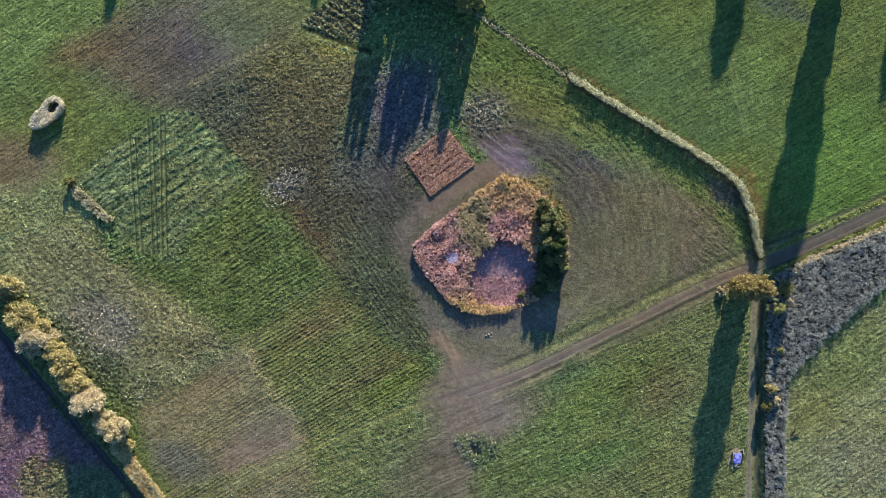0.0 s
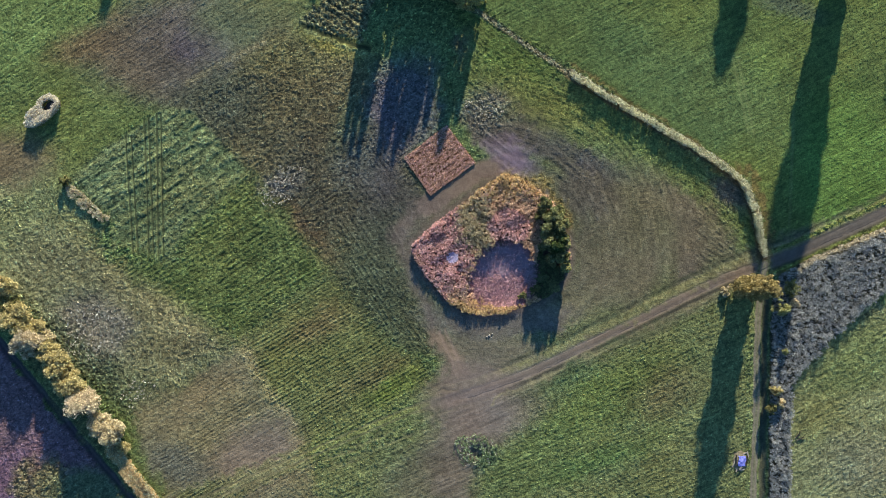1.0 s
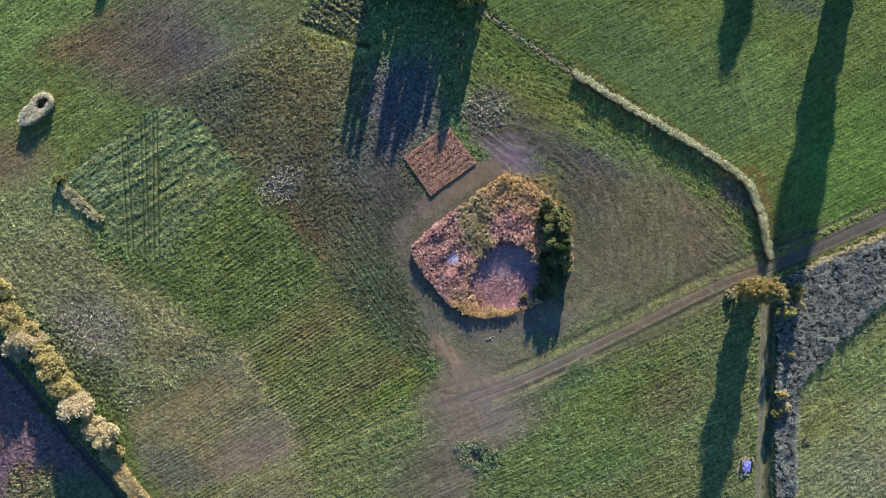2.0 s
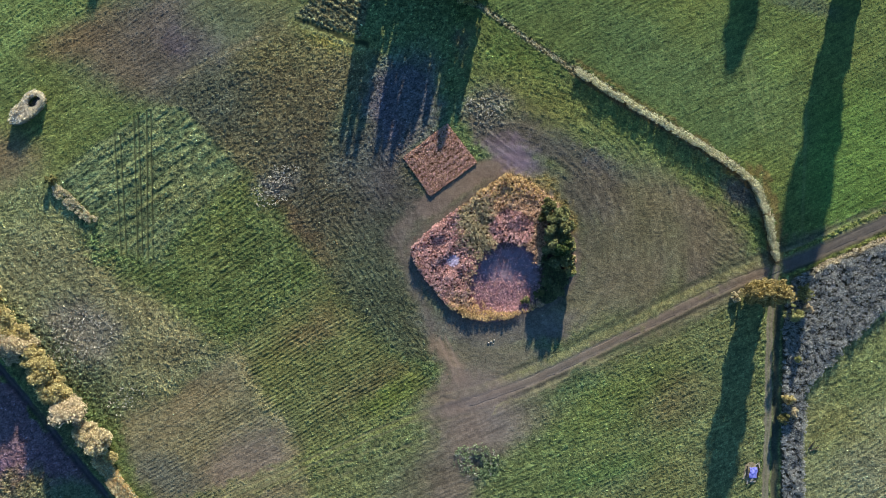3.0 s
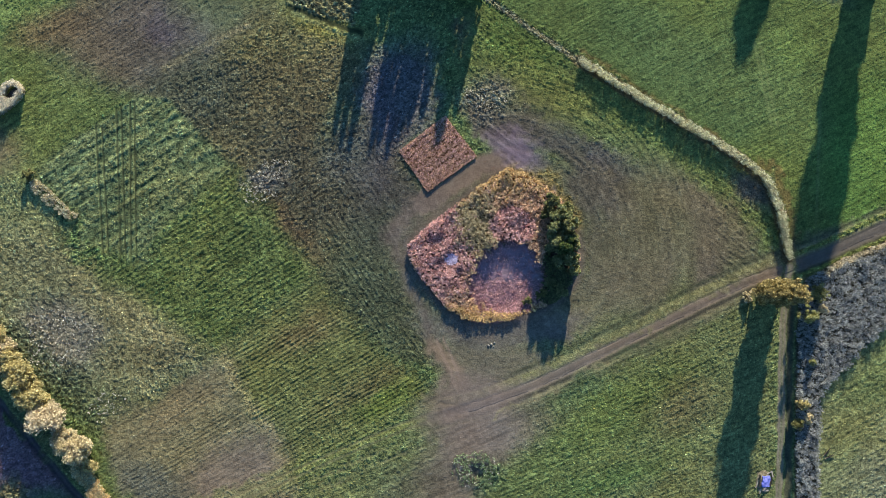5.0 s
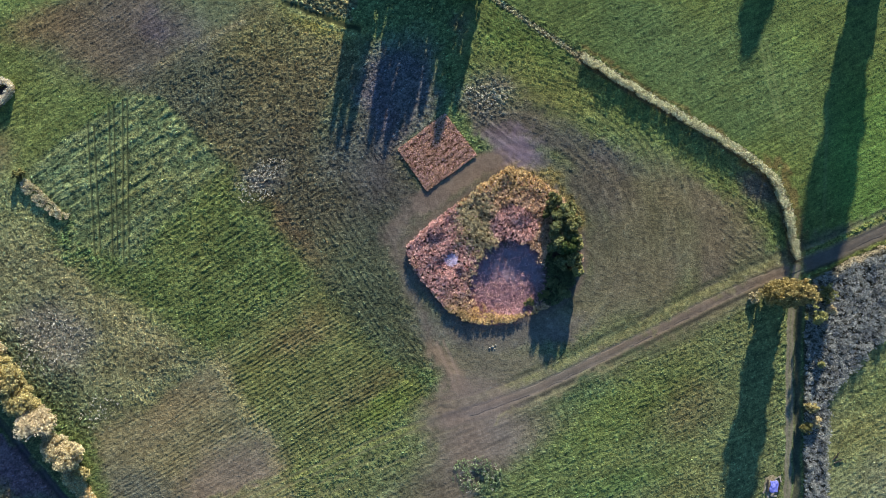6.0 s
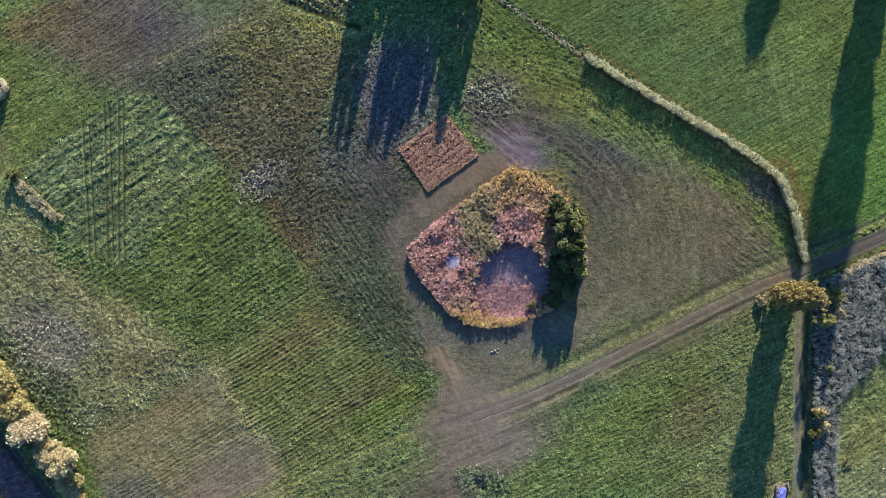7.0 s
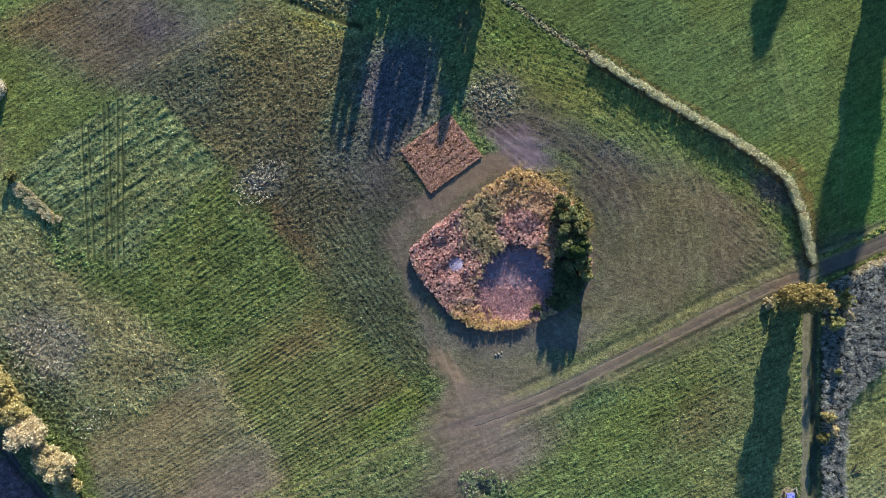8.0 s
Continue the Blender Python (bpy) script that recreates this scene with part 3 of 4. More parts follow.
def blade_material(name, base=None, vary=0.45, through_light=0.12):
    """Grass, reed or leaf: every blade or leaf its own tone; base None takes the plan's colour."""
    mat, n, l, b = nodes(name, 0.75)
    geo = n.new("ShaderNodeNewGeometry")
    if base is None:
        a = n.new("ShaderNodeAttribute")
        a.attribute_name = "plan_colour"
        source = a.outputs["Color"]
    else:
        ramp = n.new("ShaderNodeValToRGB")
        e = ramp.color_ramp.elements
        e[0].position, e[1].position = 0.0, 1.0
        e[0].color, e[1].color = (*lin(*base[0]), 1), (*lin(*base[1]), 1)
        for k, c in enumerate(base[2:]):
            mid = e.new((k + 1) / (len(base) - 1))
            mid.color = (*lin(*c), 1)
        patch = noise_node(n, l, 0.5, 3)
        mix = n.new("ShaderNodeMath")
        mix.operation = "MULTIPLY_ADD"
        l.new(geo.outputs["Random Per Island"], mix.inputs[0])
        mix.inputs[1].default_value = 0.6
        l.new(spread(n, l, patch.outputs["Fac"], -0.25, 0.65), mix.inputs[2])
        l.new(mix.outputs[0], ramp.inputs["Fac"])
        source = ramp.outputs["Color"]
    c = scaled(n, l, source, spread(n, l, geo.outputs["Random Per Island"], 1 - vary, 1 + vary))
    l.new(c, b.inputs["Base Color"])
    t = n.new("ShaderNodeBsdfTranslucent")
    l.new(c, t.inputs["Color"])
    m = n.new("ShaderNodeMixShader")
    m.inputs[0].default_value = through_light
    l.new(b.outputs[0], m.inputs[1])
    l.new(t.outputs[0], m.inputs[2])
    l.new(m.outputs[0], n["Material Output"].inputs["Surface"])
    return mat


def grain_material(name, low, high, scale=1.5, rough=0.9, bump=0.5, depth=0.05):
    mat, n, l, b = nodes(name, rough)
    big, fine = noise_node(n, l, scale, 4), noise_node(n, l, scale * 8, 4)
    ramp = n.new("ShaderNodeValToRGB")
    ramp.color_ramp.elements[0].color, ramp.color_ramp.elements[1].color = (*lin(*low), 1), (*lin(*high), 1)
    ramp.color_ramp.elements[0].position, ramp.color_ramp.elements[1].position = 0.3, 0.7
    l.new(big.outputs["Fac"], ramp.inputs["Fac"])
    l.new(scaled(n, l, ramp.outputs["Color"], spread(n, l, fine.outputs["Fac"], 0.6, 1.4)), b.inputs["Base Color"])
    bump_node(n, l, b, fine.outputs["Fac"], bump, depth)
    return mat


EARTH = earth_material()
GRASS = blade_material("grass_blades", vary=0.2)
BARK = grain_material("bark", (58, 46, 36), (92, 78, 64), 4.0)
REED_TAN = blade_material("reed_tan", ((150, 120, 94), (246, 216, 184), (208, 174, 140)), 0.4, 0.42)
REED_PINK = blade_material("reed_pink", ((150, 112, 102), (250, 214, 202), (206, 164, 152)), 0.45, 0.42)
REED_OLIVE = blade_material("reed_olive", ((138, 128, 98), (220, 206, 164), (180, 166, 128)), 0.4, 0.42)
REED_GOLD = blade_material("reed_gold", ((158, 132, 92), (242, 216, 160), (204, 174, 120)), 0.4, 0.42)
REED_CREAM = blade_material("reed_cream", ((152, 140, 110), (232, 220, 188), (198, 184, 148)), 0.4, 0.42)
REED_GREY = blade_material("reed_grey", ((118, 114, 100), (222, 216, 196), (172, 166, 148)), 0.4, 0.42)
REED_SILVER = blade_material("reed_silver", ((100, 102, 98), (206, 207, 196), (152, 153, 145)), 0.25, 0.42)
REED_STRAW = blade_material("reed_straw", ((146, 146, 112), (228, 228, 190), (192, 190, 150)), 0.35, 0.42)
REED_RUST = blade_material("reed_rust", ((142, 110, 88), (232, 194, 160), (192, 153, 124)), 0.4, 0.42)
REED_PALE = blade_material("reed_pale", ((176, 166, 138), (250, 244, 222), (220, 210, 182)), 0.35, 0.42)
REED_WHITE = blade_material("reed_white", ((196, 186, 204), (244, 236, 248), (224, 214, 232)), 0.25, 0.42)
# green sedge, darkened in its colour for the thicket's shade
SEDGE_GREEN_SHADED = blade_material("sedge_green_shaded", ((66, 70, 46), (134, 138, 92), (96, 102, 66)), 0.35, 0.3)
LOW_PINK = blade_material("low_pink", ((150, 116, 120), (224, 184, 180), (188, 148, 150)), 0.4, 0.42)


# ---------- mesh helpers ----------
def mesh_of(name, verts, faces, mats, which=None):
    """A mesh from arrays: verts (n, 3), faces (m, 3) or (m, 4)."""
    me = bpy.data.meshes.new(name)
    verts, faces = np.asarray(verts, np.float32), np.asarray(faces, np.int32)
    me.vertices.add(len(verts))
    me.vertices.foreach_set("co", verts.ravel())
    me.loops.add(faces.size)
    me.loops.foreach_set("vertex_index", faces.ravel())
    me.polygons.add(len(faces))
    me.polygons.foreach_set("loop_start", np.arange(len(faces), dtype=np.int32) * faces.shape[1])
    for mat in mats:
        me.materials.append(mat)
    if which is not None:
        me.polygons.foreach_set("material_index", np.asarray(which, np.int32))
    me.update(calc_edges=True)
    me.validate()
    return me


def paint(me, colours, tufted=None):
    """The plan's colours on a mesh, and in alpha how tufted each place is."""
    tufted = np.ones(len(colours)) if tufted is None else np.clip(tufted * 5.5, 0.12, 1.0)
    at = me.color_attributes.new("plan_colour", "FLOAT_COLOR", "POINT")
    at.data.foreach_set("color", np.column_stack([colours, tufted]).astype(np.float32).ravel())


def part(name, bm, material, parent, label=""):
    me = bpy.data.meshes.new(name)
    bm.to_mesh(me)
    bm.free()
    me.materials.append(material)
    ob = new(name, me)
    ob.parent = parent
    return tagged(ob, label)


def part_mesh(name, me, parent, label=""):
    ob = new(name, me)
    ob.parent = parent
    return tagged(ob, label)


def base(name, x, y, z=0.0, turn=0.0):
    ob = new(name)
    ob.matrix_world = pose(x, y, z, 0, 0, turn)
    return ob


def blades(px, py, pz, height, width, lean, count, bush=0.0):
    """Fans of slim triangles that rise from each place. Returns verts and faces."""
    n = len(px) * count
    i = np.repeat(np.arange(len(px)), count)
    turn = rng.uniform(0, 2 * math.pi, n)
    out = rng.uniform(0.15, 1.0, n) * lean[i]
    h = height[i] * rng.uniform(0.65, 1.1, n)
    w = width[i] * rng.uniform(0.6, 1.2, n) * 0.5
    ca, sa = np.cos(turn), np.sin(turn)
    side = rng.uniform(0, 2 * math.pi, n)
    cs, ss = np.cos(side), np.sin(side)
    bx, by = px[i] + ca * bush * rng.uniform(0, 1, n), py[i] + sa * bush * rng.uniform(0, 1, n)
    v = np.empty((n, 3, 3))
    v[:, 0] = np.column_stack([bx - cs * w, by - ss * w, pz[i] - 0.05])
    v[:, 1] = np.column_stack([bx + cs * w, by + ss * w, pz[i] - 0.05])
    v[:, 2] = np.column_stack([bx + ca * out, by + sa * out, pz[i] + h])
    return v.reshape(-1, 3), np.arange(n * 3).reshape(-1, 3), i


def plumes(px, py, pz, height, size, lean, count):
    """Reed heads: short slanting triangles near the top of each clump."""
    n = len(px) * count
    i = np.repeat(np.arange(len(px)), count)
    turn, tilt = rng.uniform(0, 2 * math.pi, n), rng.uniform(-0.5, 0.5, n)
    d = rng.uniform(0, 1, n) ** 0.6 * lean[i]
    z = pz[i] + height[i] * rng.uniform(0.6, 1.05, n)
    cx, cy = px[i] + np.cos(turn) * d, py[i] + np.sin(turn) * d
    face = rng.uniform(0, 2 * math.pi, n)
    s = size[i] * rng.uniform(0.6, 1.3, n)
    v = np.empty((n, 3, 3))
    ca, sa, w = np.cos(face), np.sin(face), s * 0.42
    v[:, 0] = np.column_stack([cx - sa * w - ca * s, cy + ca * w - sa * s, z - s * tilt])
    v[:, 1] = np.column_stack([cx + sa * w - ca * s, cy - ca * w - sa * s, z - s * tilt + s * 0.3])
    v[:, 2] = np.column_stack([cx + ca * s * 1.6, cy + sa * s * 1.6, z + s * tilt * 1.5])
    return v.reshape(-1, 3), np.arange(n * 3).reshape(-1, 3), i


def scatter(x0, x1, y0, y1, count):
    return rng.uniform(x0, x1, count), rng.uniform(y0, y1, count)


def inside(pts, count):
    """Random places inside an outline; count for its bounding box."""
    xs, ys = [p[0] for p in pts], [p[1] for p in pts]
    x, y = scatter(min(xs) - 1, max(xs) + 1, min(ys) - 1, max(ys) + 1, count)
    d = to_area(x + 0.4 * value_noise(x, y, 1.5, 5), y + 0.4 * value_noise(x, y, 1.5, 9), pts)
    return x[d < 0], y[d < 0], -d[d < 0]


def along(pts, spacing, half):
    """Places strewn along a line within half metres of it."""
    xs, ys = [], []
    for (ax, ay), (bx, by) in zip(pts, pts[1:]):
        length = math.hypot(bx - ax, by - ay)
        k = int(length / spacing)
        t, o = rng.uniform(0, 1, k), rng.uniform(-1, 1, k) * half
        nx, ny = -(by - ay) / length, (bx - ax) / length
        xs.append(ax + (bx - ax) * t + nx * o)
        ys.append(ay + (by - ay) * t + ny * o)
    x, y = np.concatenate(xs), np.concatenate(ys)
    keep = to_line(x + 0.5 * value_noise(x, y, 1.6, 4), y + 0.5 * value_noise(x, y, 1.6, 6), pts) < half
    return x[keep], y[keep]


def reed_stand(name, x, y, mats, pick, height, label, category="reeds", clump=0.4, stems=5, heads=9, floor=0.0):
    """A stand of reeds: stems and heads in one object."""
    h = height * (0.85 + 0.2 * value_noise(x, y, 2.5, 33)) * rng.uniform(0.85, 1.12, len(x))
    zero = np.zeros(len(x)) - 0.1 + floor
    v1, f1, i1 = blades(x, y, zero, h, np.full(len(x), 0.10), np.full(len(x), clump), stems, 0.15)
    v2, f2, i2 = plumes(x, y, zero, h, np.full(len(x), 0.15), np.full(len(x), clump), heads)
    me = mesh_of(name, np.vstack([v1, v2]), np.vstack([f1, f2 + len(v1)]), mats, np.concatenate([pick[i1], pick[i2]]))
    return tagged(new(name, me), label, category, kind="stuff")


# ---------- ground ----------
def stretch(limit, step, far):
    inner = np.arange(-limit, limit + step / 2, step)
    outer, d, s = [], limit, step
    while d < far:
        s *= 1.45
        d += s
        outer.append(d)
    outer = np.array(outer)
    return np.concatenate([-outer[::-1], inner, outer])


gx, gy = stretch(120.0, 0.3, 2600), stretch(74.0, 0.3, 2600)
mx, my = np.meshgrid(gx, gy)
fx, fy = mx.ravel(), my.ravel()
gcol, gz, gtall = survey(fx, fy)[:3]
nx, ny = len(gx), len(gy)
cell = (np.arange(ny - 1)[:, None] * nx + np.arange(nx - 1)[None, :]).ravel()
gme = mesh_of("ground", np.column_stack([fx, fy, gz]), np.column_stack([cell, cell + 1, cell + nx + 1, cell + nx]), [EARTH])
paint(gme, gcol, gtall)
tagged(new("ground", gme), "patchwork of green meadow, drilled rows and bare brown earth", "ground", kind="structure")


def ribbon(name, pts, half, label, wobble, mat):
    """A worn track: two wheel ruts with a raised middle, its edges sunk into the verge."""
    prof = [(-1.25, -0.16), (-1.0, -0.03), (-0.8, -0.04), (-0.55, -0.04), (-0.3, 0.0), (0.0, 0.02), (0.3, 0.0), (0.55, -0.04), (0.8, -0.04), (1.0, -0.03), (1.25, -0.16)]
    line = np.array(pts)
    run = np.concatenate([[0], np.cumsum(np.hypot(*np.diff(line, axis=0).T))])
    at = np.arange(0, run[-1], 0.4)
    mids = np.column_stack([np.interp(at, run, line[:, 0]), np.interp(at, run, line[:, 1])])
    dirs = np.unwrap(np.arctan2(*np.gradient(mids, axis=0).T[::-1]))
    dirs = np.convolve(np.pad(dirs, 8, mode="edge"), np.ones(17) / 17, "valid")
    verts = []
    for o, z in prof:
        px = mids[:, 0] - np.sin(dirs) * o * half
        py = mids[:, 1] + np.cos(dirs) * o * half
        shift = wobble * value_noise(mids[:, 0], mids[:, 1], 2.0, 400)
        verts.append(np.column_stack([px - np.sin(dirs) * shift, py + np.cos(dirs) * shift, 0.35 * z - 0.03 + 0.05 * fbm(px, py, 5, 2, 301) - 0.12 * (abs(o) > 1.2)]))
    verts = np.stack(verts, 1)
    for e in range(24):
        verts[[e, -1 - e], :, 2] -= 0.006 * (24 - e)
    n, k = verts.shape[:2]
    q = (np.arange(n - 1)[:, None] * k + np.arange(k - 1)[None, :]).ravel()
    me = mesh_of(name, verts.reshape(-1, 3), np.column_stack([q, q + k, q + k + 1, q + 1]), [mat])
    flat = verts.reshape(-1, 3).astype(float)
    tone, _, tall = survey(flat[:, 0], flat[:, 1])[:3]
    paint(me, tone, tall)
    me.polygons.foreach_set("use_smooth", np.ones(len(me.polygons), bool))
    return tagged(new(name, me), label, "track", kind="structure")


ribbon("farm_track", WORN, 0.95, "brown dirt farm track with two worn wheel ruts", 0.25, EARTH)
ribbon("side_lane", LANE, 0.9, "narrow pale dirt lane beside the reed ditch", 0.2, EARTH)

# ---------- grass ----------
def hummocks(px, py, pz, height, reach, bearing):
    """One small uneven three-sided tuft at each place, drawn out along its row. Returns verts and faces."""
    n = len(px)
    ca, sa = np.cos(bearing), np.sin(bearing)
    v = np.empty((n, 4, 3))
    turn = rng.uniform(-0.5, 0.5, n) + math.pi * rng.integers(0, 2, n)
    for k in range(3):
        a = turn + k * 2.094 + rng.uniform(-0.4, 0.4, n)
        r = reach * rng.uniform(0.75, 1.25, n)
        u, w = np.cos(a) * r * 1.55, np.sin(a) * r * 0.72
        v[:, k] = np.column_stack([px + ca * u - sa * w, py + sa * u + ca * w, pz - 0.05])
    tip = rng.uniform(-0.35, 0.35, (n, 2)) * reach[:, None]
    v[:, 3] = np.column_stack([px + tip[:, 0], py + tip[:, 1], pz + height * rng.uniform(0.6, 1.3, n)])
    foot = np.arange(n)[:, None] * 4
    f = np.stack([foot + np.array([[0, 1, 3]]), foot + np.array([[1, 2, 3]]), foot + np.array([[2, 0, 3]])], 1)
    return v.reshape(-1, 3), f.reshape(-1, 3)


def tufts(name, x0, x1, y0, y1, count, label):
    x, y = scatter(x0, x1, y0, y1, count)
    col, z, tall, many, bearing, to_row = survey(x, y)
    keep = rng.uniform(0, 1, count) < many
    x, y, col, z, tall, bearing, to_row = x[keep], y[keep], col[keep], z[keep], tall[keep], bearing[keep], to_row[keep]
    # most tufts stand in their row
    to_row *= np.clip(1 + 0.4 * rng.normal(size=len(x)), 0, 1.5)
    x, y = x - np.sin(bearing) * to_row, y + np.cos(bearing) * to_row
    size = np.clip(rng.lognormal(-0.03, 0.28, len(x)), 0.5, 2.0)
    v, f = hummocks(x, y, z, 0.015 + tall * (0.3 + 1.7 * tall) * size, (0.06 + tall * 0.82) * size, bearing)
    me = mesh_of(name, v, f, [GRASS])
    vary = np.clip(rng.lognormal(0.0, 0.28, len(x)), 0.4, 2.4)[:, None] * (1 + 0.12 * rng.normal(size=(len(x), 1)) * np.array([1.0, 0.0, -0.6]))
    vary[(rng.uniform(0, 1, len(x)) < 0.18) & (tall > 0.095)] *= 2.0
    paint(me, np.repeat(col * vary, 4, 0))
    return tagged(new(name, me), label, "grass", kind="stuff")


tufts("meadow_grass", -119, 119, -73, 73, 390000, "short green and straw-coloured grass tufts over the fields")

# ---------- reeds ----------
x, y, depth = inside(POND, 21000)
clearing = (oval(x + 2.6 * fbm(x, y, 4, 3, 2), y + 2.6 * fbm(x, y, 4, 3, 7), (15.7, -7.2), 8.8, 9.4) + 0.5 * rng.normal(size=len(x)) < 0) & (x > 6.2) & (y > -14.9)
shrubby = (oval(x, y, (28.8, 3.0), 3.4, 7.6) < 0)
# sedge below the thicket takes the darker colour that paints its shade
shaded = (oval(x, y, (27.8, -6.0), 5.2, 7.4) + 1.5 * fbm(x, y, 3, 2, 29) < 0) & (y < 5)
stray = rng.normal(size=len(x))
zone = np.where(oval(x, y, (0.2, 0.9), 8.5, 12) + 2 * fbm(x, y, 3, 2, 1) + 1.2 * stray < 0, 1, 0)
zone = np.where(oval(x, y, (8.9, 6.0), 4.6, 8.6) + 2.0 * fbm(x, y, 3, 2, 15) + 1.3 * stray[::-1] < 0, 2, zone)
zone = np.where(oval(x, y, (17.0, 5.6), 5.6, 4.4) + 1.0 * fbm(x, y, 3, 2, 25) < 0, 1, zone)
zone = np.where((y < -13.5 + stray) | (y > 14.2 + 2 * stray), 3, zone)
# whitish-lavender reeds stand in for a small pale patch
pale_patch = oval(x, y, (2.5, -2.3), 1.6, 1.3, 20) < 0
zone = np.where(pale_patch, 4, zone)
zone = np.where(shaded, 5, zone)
keep = ~clearing & ~shrubby
reed_stand("reed_bed", x[keep], y[keep], [REED_TAN, REED_PINK, REED_OLIVE, REED_GOLD, REED_WHITE, SEDGE_GREEN_SHADED], zone[keep],
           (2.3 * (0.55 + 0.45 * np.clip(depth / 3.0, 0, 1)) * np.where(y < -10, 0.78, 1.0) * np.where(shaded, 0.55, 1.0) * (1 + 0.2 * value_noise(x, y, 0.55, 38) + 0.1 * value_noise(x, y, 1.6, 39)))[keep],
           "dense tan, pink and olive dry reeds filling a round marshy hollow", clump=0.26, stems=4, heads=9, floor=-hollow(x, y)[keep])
keep = clearing & ~shrubby
keep &= rng.uniform(0, 1, len(x)) < np.where(y < -7.5, 0.8, 0.15)
lx, ly = x[keep], y[keep]
reed_stand("low_sedge", lx, ly, [LOW_PINK, REED_PINK], (rng.uniform(0, 1, len(lx)) < 0.15).astype(int), 0.35,
           "low dull purple sedge in the marsh clearing", "sedge", 0.4, 5, 5, -hollow(lx, ly))
(ax, ay), (bx, by), (cx, cy), (dx, dy) = PLOT
u, v = rng.uniform(0, 1, 7500), rng.uniform(0, 1, 7500)
row = (0.5 + 0.5 * np.sin(v * 2 * math.pi * 8 + 1.6 * fbm(u * 9, v * 9, 2.0, 2, 5))) ** 1.2
keep = (rng.uniform(0, 1, len(u)) < 0.2 + 0.8 * row * (0.7 + 0.3 * np.sin(v * 9.0 + 0.6))) | (np.minimum(np.minimum(u, 1 - u), np.minimum(v, 1 - v)) < 0.03)
u, v = u[keep], v[keep]
x = dx + (ax - dx) * u + (cx - dx) * v + (bx - ax - cx + dx) * u * v
y = dy + (ay - dy) * u + (cy - dy) * v + (by - ay - cy + dy) * u * v
reed_stand("dry_plot", x, y, [REED_RUST, REED_PINK], (rng.uniform(0, 1, len(x)) < 0.3).astype(int), 0.45,
           "square plot of dry orange-brown stalks beside the marsh", "crop plot", 0.12, 4, 5)
x, y = along(REED_LINE, 0.045, 0.9)
reed_stand("reed_line", x, y, [REED_STRAW, REED_CREAM], (rng.uniform(0, 1, len(x)) < 0.1).astype(int), 1.9,
           "long curving strip of cream dry reeds along a ditch")
x, y = along(DITCH_NW, 0.11, 0.4)
reed_stand("ditch_grass", x, y, [REED_OLIVE, REED_STRAW], (rng.uniform(0, 1, len(x)) < 0.6).astype(int), 0.28,
           "thin line of pale tall grass along a ditch", "tall grass", 0.3, 5, 3)
x, y, depth = inside(WEDGE, 24000)
keep = rng.uniform(0, 1, len(x)) < 0.85
x, y, depth = x[keep], y[keep], depth[keep]
cream = ((depth < 1.2) & (x > 90.2) & (y > -5.7)).astype(int)
reed_stand("grey_reed_bed", x, y, [REED_SILVER, REED_CREAM], cream, 1.5 * (1 + 0.28 * value_noise(x, y, 0.9, 45) + 0.15 * value_noise(x, y, 2.4, 46)), "silver-grey dry reeds in a wide wet ditch")
x, y = along([(-85.0, -50.3), (-80.3, -57.4), (-73.6, -65.5), (-67.0, -75.1)], 0.015, 1.8)
reed_stand("yellow_reed_strip", x, y, [REED_GOLD, REED_STRAW], (rng.uniform(0, 1, len(x)) < 0.35).astype(int), 1.7,
           "yellow dry reed strip beside the willow row")
x, y = scatter(-108.3, -97.3, 29.7, 40.1, 2600)
keep = ((oval(x, y, (-103.0, 34.6), 4.8, 2.0, 38) < 0) | (oval(x, y, (-101.2, 36.8), 2.9, 2.4, 38) < 0)) & (oval(x, y, (-101.1, 36.9), 2.0, 1.4, 38) > 0)
x, y = x[keep], y[keep]
reed_stand("reed_ring", x, y, [REED_PALE, REED_GREY], (rng.uniform(0, 1, len(x)) < 0.15).astype(int), 2.1,
           "oval clump of cream reeds round a dark water hole")


# ---------- trees and bushes ----------
def limb(p0, p1, r0, r1, sides=7):
    """A tapered stick between two places."""
    bm = bmesh.new()
    a, b = Vector(p0), Vector(p1)
    q = (b - a).to_track_quat("Z", "Y").to_matrix().to_4x4()
    bmesh.ops.create_cone(bm, cap_ends=True, segments=sides, radius1=r0, radius2=r1, depth=(b - a).length,
                          matrix=Matrix.Translation((a + b) / 2) @ q)
    return bm


